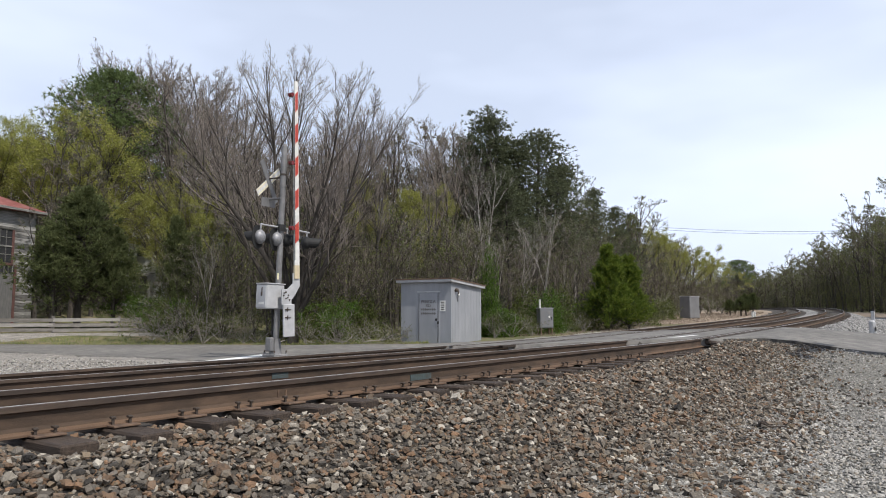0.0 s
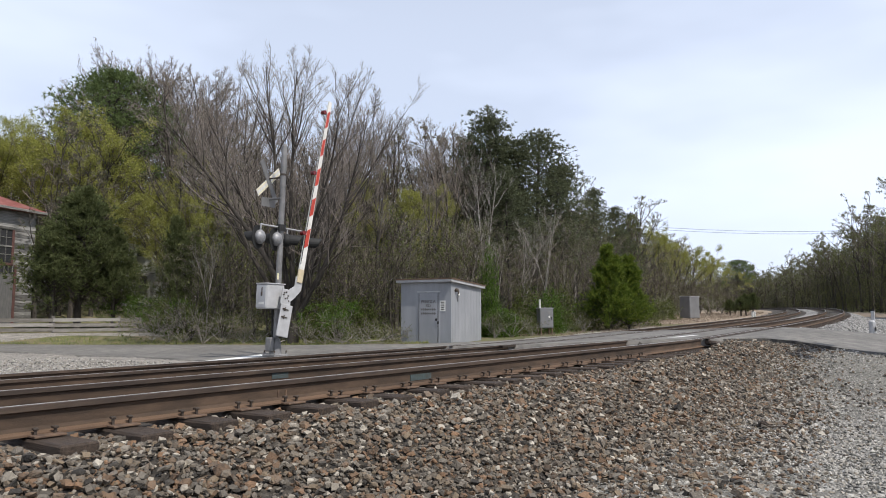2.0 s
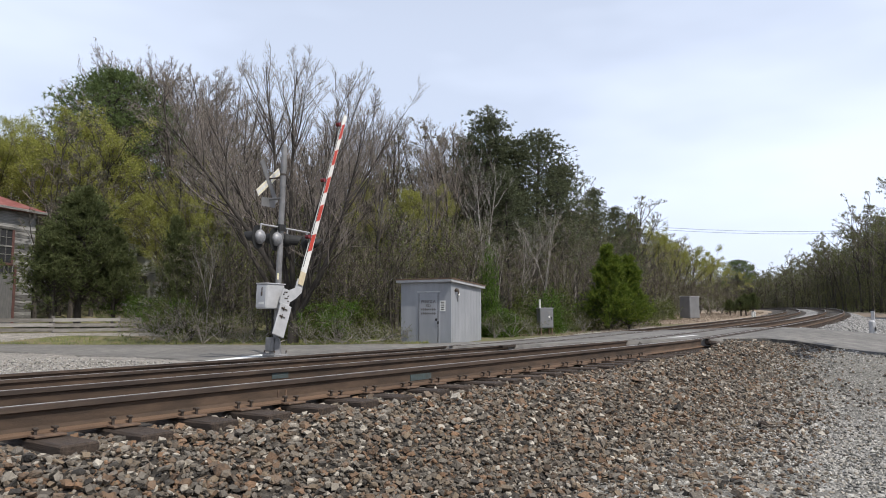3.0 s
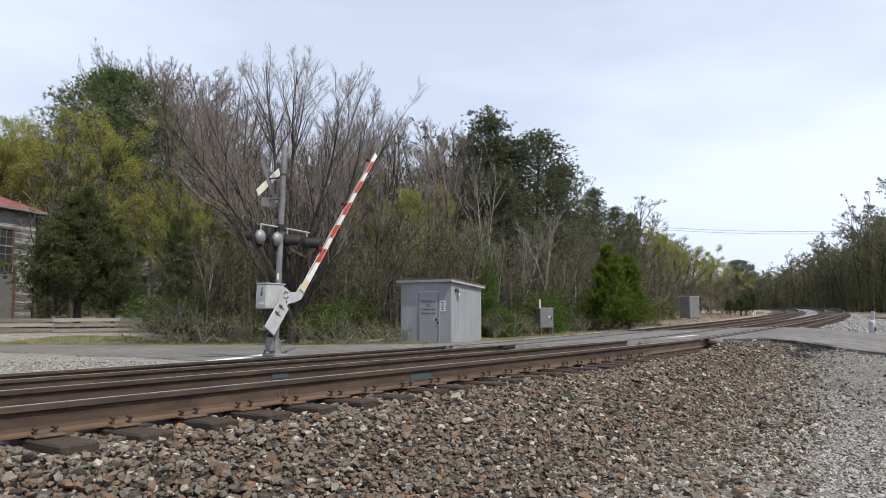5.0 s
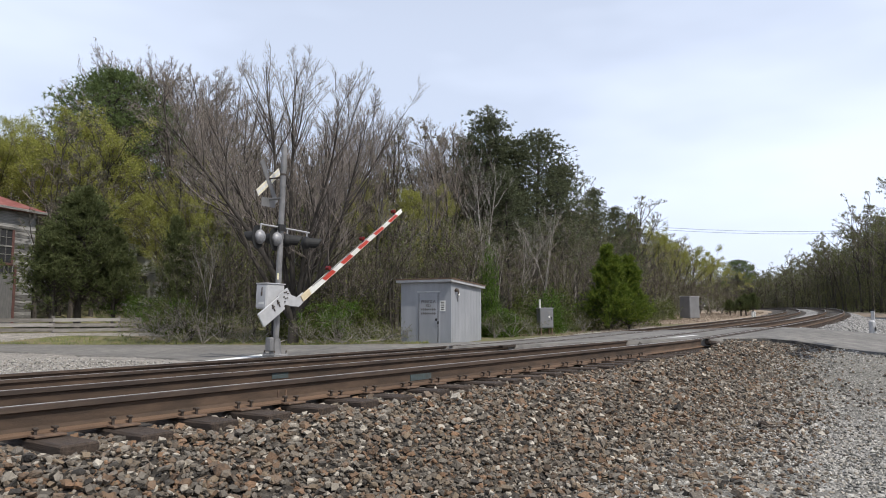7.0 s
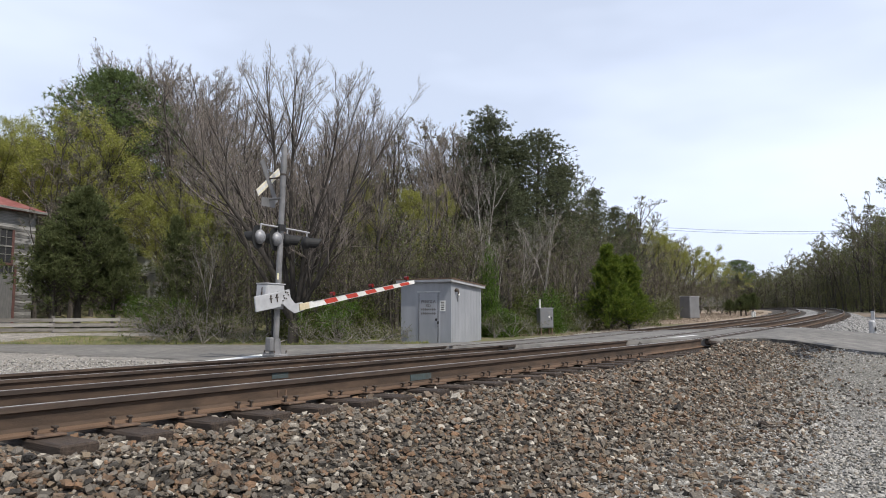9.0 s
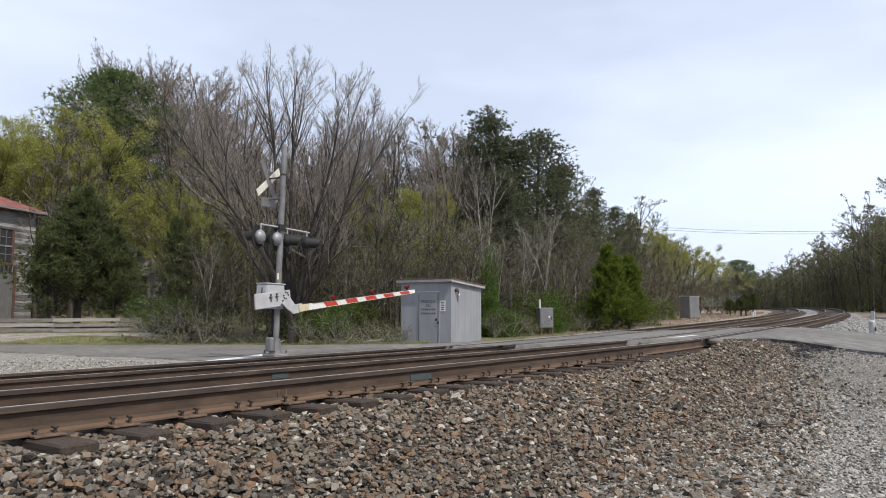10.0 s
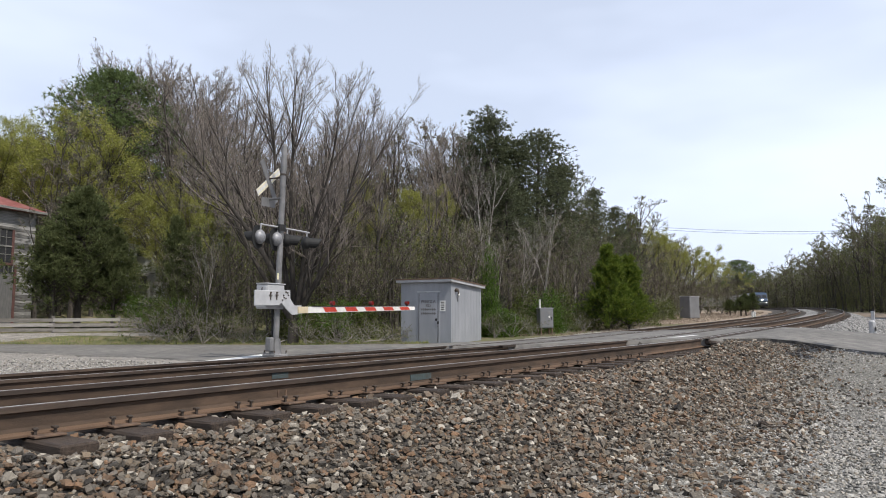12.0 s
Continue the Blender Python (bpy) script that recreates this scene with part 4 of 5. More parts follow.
def hardwood(seed, h=14.0, stems=4, start=0.2, lean=(6, 22), kids=(9, 6, 5), up=0.35, r0=0.17, spread=(25, 50), leaf=0, leaf_size=0.12, thin=0.009, tw=1.0, fl=0.5, lite=False, even=False):
    """Trunk that forks into leaders, limbs, boughs and twigs. Returns trunk lines, twig lines and leaf places."""
    rng = np.random.default_rng(seed)
    one = np.ones
    fork = h * start
    T = shoots(rng, np.zeros((1, 3)), np.array([[0.02, 0.01, 1.0]]), one(1) * fork, 4, 0.2, 0.05)
    thick = [tubes(T, one(1) * r0 * 1.25, one(1) * r0, 7)]
    az = np.arange(stems) * 2 * math.pi / stems + rng.uniform(0, 1, stems)
    ln = np.radians(rng.uniform(lean[0], lean[1], stems))
    D = np.stack([np.cos(az) * np.sin(ln), np.sin(az) * np.sin(ln), np.cos(ln)], 1)
    L0 = (h - fork) * (np.cos(ln) ** 1.3 * rng.uniform(0.93, 1.0, stems) if even else rng.uniform(0.84, 1.04, stems))
    S = shoots(rng, np.repeat(T[:, -1], stems, 0), D, L0, 6 if lite else 9, up * 0.4, 0.16)
    rs = r0 * rng.uniform(0.5, 0.75, stems) * (1.35 if stems < 3 else 1)
    thick.append(tubes(S, rs, rs * 0.12, 4 if lite else 6))
    P, C, L1, r1 = sprout(rng, S, rs, rs * 0.12, L0, kids[0], 0.12, 0.97, spread, fl, 0.55)
    B = shoots(rng, P, C, L1, 3 if lite else 5, up, 0.22)
    r1 = np.maximum(r1, thin * 1.6)
    thick.append(tubes(B, r1, np.maximum(r1 * 0.25, thin), 3 if lite else 4))
    P, C, L2, r2 = sprout(rng, B, r1, r1 * 0.25, L1, kids[1], 0.15, 1.0, (22, 55), 0.5, 0.6)
    W = shoots(rng, P, C, L2 * tw, 2 if lite else 3, up, 0.25)
    r2 = np.maximum(r2, thin)
    twigs = [tubes(W, r2, np.maximum(r2 * 0.4, thin * 0.6), 3)]
    P, C, L3, r3 = sprout(rng, W, r2, r2 * 0.4, L2, kids[2], 0.1, 1.0, (20, 60), 0.55, 0.6)
    X = shoots(rng, P, C, np.maximum(L3, 0.15), 1, up, 0.25)
    r3 = np.maximum(r3, thin * 0.7)
    twigs.append(tubes(X, r3, r3 * 0.55, 3))
    places = None
    if leaf:
        k = rng.integers(0, len(X), leaf)
        places = X[k, 0] + (X[k, 1] - X[k, 0]) * rng.uniform(0.1, 1.1, leaf)[:, None] + rng.normal(size=(leaf, 3)) * 0.05
    return thick, twigs, places, rng


def make_species():
    """Shared meshes of every kind of tree: lists of (height, [(part name, mesh)])."""
    sp = {}
    sp["bare"] = []
    for i, kw in enumerate((dict(stems=3, start=0.28), dict(stems=4, start=0.18, lean=(5, 16)), dict(stems=2, start=0.4, lean=(3, 12)), dict(stems=3, start=0.3, lean=(4, 18)))):
        th, tw, pl, rng = hardwood(20 + i, kids=(14, 7, 5), up=0.55, leaf=5200, even=True, fl=0.42, **kw)
        sp["bare"].append((14.0, [("trunk", mesh_of("trunk", th, BARK)), ("crown", mesh_of("crown", tw, TWIG)), ("foliage", mesh_of("foliage", [leaves(rng, pl, 0.04)], BUD))]))
    th, tw, pl, rng = hardwood(57, h=12.0, stems=13, start=0.07, lean=(4, 36), kids=(15, 8, 6), up=0.5, r0=0.19, leaf=2500, thin=0.0065, spread=(14, 34), even=True, fl=0.40)
    sp["vase"] = [(12.0, [("trunk", mesh_of("trunk", th, BARK)), ("crown", mesh_of("crown", tw, TWIG)), ("foliage", mesh_of("foliage", [leaves(rng, pl, 0.036)], BUD))])]
    sp["pale"] = []
    for i in range(2):
        th, tw, pl, rng = hardwood(70 + i, stems=3, start=0.3, lean=(4, 20), kids=(8, 5, 4), up=0.5, r0=0.12, leaf=300)
        sp["pale"].append((14.0, [("trunk", mesh_of("trunk", th, BARK_PALE)), ("crown", mesh_of("crown", tw, BARK_PALE))]))
    sp["spring"] = []
    for i in range(3):
        th, tw, pl, rng = hardwood(90 + i, h=11.0, stems=5, start=0.2, lean=(8, 32), kids=(9, 6, 4), up=0.3, leaf=44000, spread=(30, 60), fl=0.5)
        pl = pl + rng.normal(size=pl.shape) * 0.13
        sp["spring"].append((11.0, [("trunk", mesh_of("trunk", th, BARK)), ("crown", mesh_of("crown", tw, TWIG)), ("foliage", mesh_of("foliage", [leaves(rng, pl, 0.068)], SPRING))]))
    sp["thicket"] = []
    for i in range(3):
        th, tw, pl, rng = hardwood(110 + i, h=7.0, stems=6, start=0.03, lean=(4, 30), kids=(7, 5, 4), up=0.2, r0=0.06, lite=True, leaf=2200, spread=(20, 75), fl=0.55, thin=0.007)
        sp["thicket"].append((7.0, [("stem", mesh_of("stem", th, BARK)), ("crown", mesh_of("crown", tw, TWIG_BROWN)), ("foliage", mesh_of("foliage", [leaves(rng, pl, 0.05)], OLIVE))]))
    sp["bush"] = []
    for i, m in enumerate((LEAF, OLIVE, OLIVE)):
        th, tw, pl, rng = hardwood(130 + i, h=1.7, stems=10, start=0.02, lean=(5, 60), kids=(4, 4, 1), up=0.1, r0=0.016, lite=True, leaf=3600 if i == 0 else 650, thin=0.004, spread=(20, 70), fl=0.6)
        pl = pl + rng.normal(size=pl.shape) * 0.02
        sp["bush"].append((1.7, [("stem", mesh_of("stem", th, BARK_PALE)), ("crown", mesh_of("crown", tw, TWIG_BROWN)), ("foliage", mesh_of("foliage", [leaves(rng, pl, 0.055)], m))]))
    # close-leaved shrubs, domed and lumpy
    for kind, m, seed in (("shrub", LEAF, 140), ("brush", OLIVE, 144)):
        sp[kind] = []
        for i in range(2):
            th, tw, pl, rng = hardwood(seed + i, h=1.5, stems=9, start=0.02, lean=(5, 45), kids=(4, 3, 1), up=0.1, r0=0.016, lite=True, leaf=400, thin=0.004, spread=(20, 70), fl=0.6)
            n = 4200
            d = unit(rng.normal(size=(n, 3)))
            d[:, 2] = np.abs(d[:, 2])
            az = np.arctan2(d[:, 1], d[:, 0])
            rad = (0.5 + 0.5 * rng.uniform(0, 1, n) ** 0.6) * (1 + 0.22 * np.sin(az * 3 + i) * np.sin(d[:, 2] * 6 + az * 2) + 0.10 * np.sin(az * 7 + d[:, 2] * 11))
            pts = d * rad[:, None] * np.array([0.85, 0.85, 1.6]) + rng.normal(size=(n, 3)) * 0.03
            sp[kind].append((1.7, [("stem", mesh_of("stem", th, BARK)), ("crown", mesh_of("crown", tw, TWIG_BROWN)), ("foliage", mesh_of("foliage", [leaves(rng, np.concatenate([pts, pl]), 0.06)], m))]))
    # tall pines: bare below, tufted boughs above; the first kind tapers, the second has a broad domed crown
    for kind, count in (("pine", 3), ("dome_pine", 2)):
        sp[kind] = []
        for i in range(count):
            dome = kind == "dome_pine"
            rng = np.random.default_rng((160 if dome else 150) + i)
            h = 15.0
            one = np.ones
            T = shoots(rng, np.zeros((1, 3)), np.array([[0, 0, 1.0]]), one(1) * h, 10, 0.1, 0.04)
            n = 190 if dome else 130
            low = 0.52 if dome else 0.32
            v = rng.uniform(0, 1, n) ** (0.8 if dome else 0.9)
            az = rng.uniform(0, 2 * math.pi, n)
            if dome:
                reach = 3.7 * np.sqrt(np.clip(1 - np.clip((v - 0.28) / 0.72, -0.55, 1) ** 2, 0.0, 1))
                reach = reach * (1 + 0.10 * np.sin(az * 3 + v * 8 + i))
            else:
                reach = (3.4 * (1 - v) ** 0.8 + 0.12) * (1 + 0.22 * np.sin(az * 2 + v * 15 + i)) * np.clip(v / 0.1 + 0.5, 0, 1)
            out = reach * rng.uniform(0.15, 1, n) ** 0.4
            C = np.stack([out * np.cos(az), out * np.sin(az), h * (low + (0.97 - low) * v)], 1)
            C[:, :2] += np.stack([np.interp(C[:, 2], T[0, :, 2], T[0, :, 0]), np.interp(C[:, 2], T[0, :, 2], T[0, :, 1])], 1)
            zt = np.minimum(C[:, 2] - out * (0.35 if dome else 0.12), h * 0.97)
            P = np.stack([np.interp(zt, T[0, :, 2], T[0, :, 0]), np.interp(zt, T[0, :, 2], T[0, :, 1]), zt], 1)
            f = np.linspace(0, 1, 5)[None, :, None]
            B = P[:, None] * (1 - f) + C[:, None] * f + np.array([0, 0, -0.12]) * (out[:, None, None] * f * (1 - f))
            B[:, 1:4] += rng.normal(size=(n, 3, 3)) * 0.05
            rb = 0.014 + 0.010 * out
            k = 26
            size = rng.uniform(0.75, 1.25, n)
            tips = np.repeat(C, k, 0) + np.clip(rng.normal(size=(n * k, 3)), -1.5, 1.5) * np.array([0.46, 0.46, 0.20]) * np.repeat(size, k)[:, None]
            aim = unit(tips - np.repeat(C, k, 0) + np.array([0, 0, 0.25]))
            sp[kind].append((15.0, [("trunk", mesh_of("trunk", [tubes(T, one(1) * 0.2, one(1) * 0.03, 8), tubes(B, rb, rb * 0.3, 4)], BARK)), ("foliage", mesh_of("foliage", [tufts(rng, tips, 7, 0.23, 0.052, aim, 1.0)], PINE if dome else PINE_DULL))]))
    # young pine, clothed to the ground
    rng = np.random.default_rng(170)
    n = 210
    t = rng.uniform(0.0, 0.97, n) ** 1.15
    az = rng.uniform(0, 2 * math.pi, n)
    Lb = (1.6 * (1 - t) ** 0.85 + 0.10) * rng.uniform(0.5, 1.3, n)
    P = np.stack([0 * t, 0 * t, t * 4.6], 1)
    el = np.radians(rng.uniform(5, 45, n))
    D = np.stack([np.cos(az) * np.cos(el), np.sin(az) * np.cos(el), np.sin(el)], 1)
    B = shoots(rng, P, D, Lb, 5, 0.4, 0.2)
    P2, C2, L2, r2 = sprout(rng, B, 0 * t + 0.015, 0 * t + 0.008, Lb, 7, 0.25, 1.0, (20, 55), 0.4, 0.7)
    S = shoots(rng, P2, C2, L2, 3, 0.5, 0.15)
    tips = np.concatenate([S[:, -1], S[:, 1], B[:, -1], B[:, 3]])
    aim = np.concatenate([unit(S[:, -1] - S[:, 1])] * 2 + [unit(B[:, -1] - B[:, -2])] * 2)
    T = shoots(rng, np.zeros((1, 3)), np.array([[0, 0, 1.0]]), np.ones(1) * 4.7, 6, 0, 0.02)
    sp["young_pine"] = [(4.7, [("trunk", mesh_of("trunk", [tubes(T, np.ones(1) * 0.07, np.ones(1) * 0.015, 7), tubes(B, 0 * t + 0.016, 0 * t + 0.007, 3)], BARK)), ("foliage", mesh_of("foliage", [tufts(rng, tips, 12, 0.26, 0.03, aim, 0.7)], PINE_YOUNG))])]
    # cedars: dense, dark, ragged columns
    sp["cedar"] = []
    for i in range(2):
        rng = np.random.default_rng(180 + i)
        n = 250
        t = rng.uniform(0.14, 0.98, n) ** 0.9
        az = rng.uniform(0, 2 * math.pi, n)
        lump = 1 + 0.28 * np.sin(az * 3 + t * 9 + i) * np.sin(t * 14 + az * 2)
        Lb = (1.95 * np.minimum(1, (1 - t) * 1.35 + 0.05) ** 0.8) * rng.uniform(0.6, 1.1, n) * lump
        P = np.stack([0 * t, 0 * t, t * 5.6], 1)
        el = np.radians(rng.uniform(10, 50, n))
        D = np.stack([np.cos(az) * np.cos(el), np.sin(az) * np.cos(el), np.sin(el)], 1)
        B = shoots(rng, P, D, Lb, 5, 0.3, 0.2)
        P2, C2, L2, r2 = sprout(rng, B, 0 * t + 0.014, 0 * t + 0.006, Lb, 6, 0.3, 1.0, (20, 60), 0.35, 0.7)
        S = shoots(rng, P2, C2, L2, 2, 0.4, 0.15)
        tips = np.concatenate([S[:, -1], S[:, 1], B[:, -1]]) + rng.normal(size=(len(S) * 2 + n, 3)) * 0.05
        aim = np.concatenate([unit(S[:, -1] - S[:, 0])] * 2 + [unit(B[:, -1] - B[:, -2])])
        T = shoots(rng, np.zeros((1, 3)), np.array([[0, 0, 1.0]]), np.ones(1) * 5.6, 6, 0, 0.02)
        sp["cedar"].append((5.7, [("trunk", mesh_of("trunk", [tubes(T, np.ones(1) * 0.13, np.ones(1) * 0.02, 7), tubes(B, 0 * t + 0.016, 0 * t + 0.006, 3)], BARK)), ("foliage", mesh_of("foliage", [tufts(rng, tips, 10, 0.20, 0.036, aim, 0.8)], CEDAR))]))
    return sp


SPECIES = make_species()
KINDS = {
    "bare": ("bare_tree", "leafless grey hardwood tree with fine upswept twigs", "tree"),
    "vase": ("bare_tree", "large leafless tree with many stems spreading like a vase", "tree"),
    "pale": ("bare_tree", "slender leafless tree with pale grey bark", "tree"),
    "spring": ("budding_tree", "hardwood tree in fresh yellow-green spring leaf", "tree"),
    "thicket": ("sapling_clump", "tangled clump of bare brown saplings and vines", "saplings"),
    "bush": ("bush", "low roadside bush of arching stems and new leaves", "bush"),
    "shrub": ("shrub", "leafy bright green shrub beside the track", "shrub"),
    "brush": ("shrub", "dark olive-green shrub at the foot of the wood", "shrub"),
    "pine": ("pine_tree", "tall dark green pine with tufted boughs", "tree"),
    "dome_pine": ("pine_tree", "tall green pine with a broad domed crown", "tree"),
    "young_pine": ("young_pine", "bushy bright green young pine beside the track", "tree"),
    "cedar": ("cedar_tree", "dense dark olive-green red cedar", "tree"),
}


def plant(kind, x, y, h, turn, wide=1.0, variant=0, sink=0.03):
    name, label, cat = KINDS[kind]
    hh, parts = SPECIES[kind][variant % len(SPECIES[kind])]
    k = h / hh * (0.90 if kind in ("bare", "vase", "pale", "spring", "thicket") else 1.0)
    t = thing(name, label, cat, "trees and bushes of the wood edge")
    t.matrix_basis = Matrix.LocRotScale((x, y, gz(x, y) - sink), Euler((0, 0, turn)), (k * wide, k * wide, k))
    for nm, me in parts:
        o = new(nm, me)
        o.parent = t
        if nm != "trunk":
            o["kind"] = "stuff"
    return t
# ---- planting: x, y, height, width
PLANTING = {}
PLANTING['vase'] = [(17.6, 22.0, 13.5, 1.0)]
PLANTING['dome_pine'] = [(22.9, 51.1, 18.4, 1.05), (159.0, 42.6, 11.6, 1.3)]
PLANTING['pine'] = [(39.7, 27.0, 16.0, 1.2), (43.0, 25.9, 15.0, 1.45), (41.4, 25.7, 13.9, 1.3), (46.2, 26.0, 13.3, 1.1), (41.2, 27.5, 14.4, 1.1), (42.2, 30.9, 15.4, 1.1), (37.3, 24.2, 11.1, 1.0), (66.6, 32.6, 14.3, 1.0), (75.8, 34.0, 13.6, 1.0), (51.6, 28.8, 13.5, 1.0), (86.3, 36.9, 14.1, 1.0)]
PLANTING['bare'] = [(89.0, 36.8, 14.6, 1.1), (103.4, 38.2, 14.0, 1.1), (117.0, 38.8, 12.3, 1.1), (132.3, 40.6, 11.5, 1.2), (157.8, 44.1, 11.1, 1.2), (32.9, 36.0, 18.8, 1.0), (26.8, 66.1, 22.3, 1.1), (27.3, 62.3, 23.5, 1.1), (29.5, 62.8, 24.7, 1.1), (32.5, 64.0, 26.0, 1.1), (33.4, 62.0, 25.5, 1.1), (26.8, 46.9, 19.5, 1.1), (32.0, 53.1, 22.5, 1.1), (32.1, 49.8, 21.7, 1.2), (28.4, 41.6, 17.9, 1.1), (34.3, 34.3, 16.2, 1), (37.6, 33.4, 15.7, 1), (38.7, 32.1, 16.5, 1), (39.8, 30.7, 16.5, 1), (24.6, 62.4, 20.4, 1)]
PLANTING['bare'] += [(24.8, 58.9, 21.9, 1), (25.6, 56.3, 22.0, 1), (30.8, 63.2, 25.5, 1), (31.8, 61.5, 25.0, 1), (27.4, 49.4, 21.0, 1), (35.5, 60.3, 25.0, 1), (36.5, 58.6, 25.0, 1.1), (29.1, 44.0, 18.9, 1), (22.9, 67.7, 16.2, 1), (31.1, 31.9, 16.0, 0.9), (31.8, 29.4, 15.3, 0.8), (35.1, 30.1, 15.0, 0.9), (34.6, 27.5, 15.4, 0.9), (37.8, 28.3, 14.8, 0.9), (28.9, 28.2, 11.4, 0.9), (27.6, 29.8, 13.0, 1), (28.6, 38.2, 15.4, 1.2), (29.2, 34.2, 15.5, 1.2), (29.5, 24.3, 9.5, 1), (24.0, 34.3, 13.6, 1)]
PLANTING['pale'] = [(26.9, 24.3, 8.1, 0.9), (33.0, 23.1, 12.0, 0.8), (53.9, 29.2, 15.4, 0.8), (58.2, 30.3, 14.8, 0.8), (33.4, 19.3, 8.4, 1), (28.4, 19.2, 5.9, 1.1), (16.3, 26.3, 5.4, 0.7), (31.0, 19.2, 6.4, 1.1), (28.3, 21.0, 7.0, 1)]
PLANTING['spring'] = [(98.3, 38.0, 13.7, 1.0), (110.8, 38.5, 12.8, 1.1), (125.1, 39.9, 11.7, 1.1), (140.6, 41.5, 11.0, 1.2), (34.7, 29.0, 9.7, 0.9), (30.8, 29.0, 10.3, 0.9), (15.9, 49.3, 13.4, 1.15), (13.3, 50.2, 12.4, 1.15), (18.2, 46.6, 13.4, 1.15), (18.7, 45.2, 13.6, 1.1), (25.6, 44.5, 10.8, 1.0), (15.2, 45.4, 12.2, 1.1), (17.6, 53.4, 13.6, 1.15), (14.6, 53.0, 13.0, 1.15), (27.2, 47.6, 12.4, 1.0), (12.4, 45.8, 11.6, 1.1), (22.6, 39.6, 9.3, 0.9), (16.4, 43.3, 10.6, 1.0), (24.2, 38.6, 8.8, 0.9), (21.0, 36.2, 7.4, 0.9)]
PLANTING['cedar'] = [(14.2, 34.2, 7.0, 1.15), (13.0, 34.0, 5.2, 1.0), (15.5, 33.3, 5.0, 1.0), (18.7, 33.2, 6.0, 0.65), (18.9, 32.0, 5.0, 0.8), (76.9, 19.0, 2.5, 1.3), (76.0, 20.0, 2.0, 1.9), (75.2, 20.9, 1.8, 1.6), (77.2, 19.8, 2.4, 1.4)]
PLANTING['young_pine'] = [(32.9, 15.2, 4.6, 0.95), (34.5, 14.8, 4.1, 0.95)]
PLANTING['thicket'] = [(15.3, 25.8, 4.4, 1), (17.3, 26.6, 5.1, 1), (19.4, 27.2, 5.9, 1), (18.0, 24.1, 4.6, 0.9), (20.6, 24.1, 5.3, 1), (19.9, 21.8, 5.6, 1), (22.7, 23.1, 6.6, 1.1), (22.6, 21.6, 5.3, 1), (24.7, 22.2, 6.4, 1.1), (26.2, 21.9, 6.3, 1), (26.9, 21.0, 7.1, 1.2), (26.7, 19.6, 6.4, 1), (27.4, 18.8, 4.9, 1), (28.8, 18.7, 5.9, 1), (32.1, 19.3, 6.6, 1), (33.8, 18.8, 6.0, 1), (35.4, 18.4, 6.5, 1), (38.7, 19.2, 6.5, 1), (39.5, 21.4, 7.9, 1.1), (43.1, 20.1, 7.4, 1.1)]
PLANTING['thicket'] += [(90.7, 28.1, 4.5, 1.3), (91.4, 26.4, 4.2, 1.3), (91.7, 24.8, 3.6, 1.2), (88.0, 29.5, 5.0, 1.3), (93.5, 26.0, 4.4, 1.3), (67.9, 27.8, 8.6, 1), (76.9, 29.4, 8.1, 1), (86.4, 30.4, 7.6, 1.1), (97.4, 31.1, 6.2, 1.1), (79.9, 28.8, 5.1, 1.2), (85.0, 28.9, 5.0, 1.2), (90.0, 29.1, 5.1, 1.2), (95.2, 29.0, 5.2, 1.2), (94.1, 27.2, 4.6, 1.2), (84.0, 23.7, 3.7, 1.2)]
PLANTING['shrub'] = [(25.5, 17.7, 4.4, 0.2), (25.5, 18.0, 3.3, 0.26), (25.2, 17.4, 2.7, 0.42), (24.8, 16.4, 1.1, 1.15), (25.0, 17.0, 1.5, 0.8), (29.1, 16.7, 2.2, 0.95)]
PLANTING['brush'] = [(26.4, 16.8, 1.3, 1.2), (28.7, 17.2, 1.3, 1.2), (31.0, 16.8, 1.3, 1.2), (32.5, 16.5, 1.4, 1.3), (33.8, 16.5, 1.6, 1.3), (40.0, 16.0, 1.4, 1.3), (57.5, 21.5, 1.9, 1.4), (34.9, 15.6, 1.2, 1.2), (29.2, 18.2, 2.6, 0.8), (32.1, 17.7, 2.5, 0.8), (16.3, 29.4, 2.0, 1.2), (17.0, 28.5, 1.9, 1.2), (19.3, 24.1, 2.0, 1.2), (20.4, 22.7, 2.1, 1.2), (21.6, 22.1, 2.1, 1.2)]
PLANTING['bush'] = [(16.5, 34.0, 1.6, 1.4), (16.5, 32.4, 1.5, 1.4), (16.5, 30.8, 1.4, 1.4), (16.0, 28.2, 1.4, 1.4), (18.5, 20.3, 1.5, 1.4), (24.8, 16.5, 1.1, 1.4), (14.2, 26.9, 1.5, 1.2), (14.4, 26.0, 1.7, 1.3), (14.9, 25.7, 1.6, 1.3), (15.1, 24.6, 1.5, 1.2), (15.8, 24.3, 1.6, 1.2), (16.4, 23.7, 1.4, 1.2), (16.9, 23.5, 1.5, 1.2), (17.1, 20.6, 1.1, 1.2), (17.6, 20.1, 1.0, 1.3), (17.8, 19.3, 1.0, 1.3), (18.5, 18.9, 1.1, 1.3), (17.7, 17.3, 1.0, 1.3), (18.5, 17.1, 0.9, 1.0), (23.7, 16.2, 1.0, 1.2)]
PLANTING['bush'] += [(24.6, 15.9, 1.2, 1.2), (26.0, 15.8, 0.9, 1.1), (29.6, 16.0, 0.9, 1.2), (31.1, 15.8, 1.0, 1.2), (36.8, 15.2, 0.7, 1.2), (61.0, 23.6, 2.2, 1.6), (65.8, 24.0, 2.5, 1.6), (82.7, 25.4, 2.4, 1.6), (88.8, 25.8, 2.4, 1.6)]


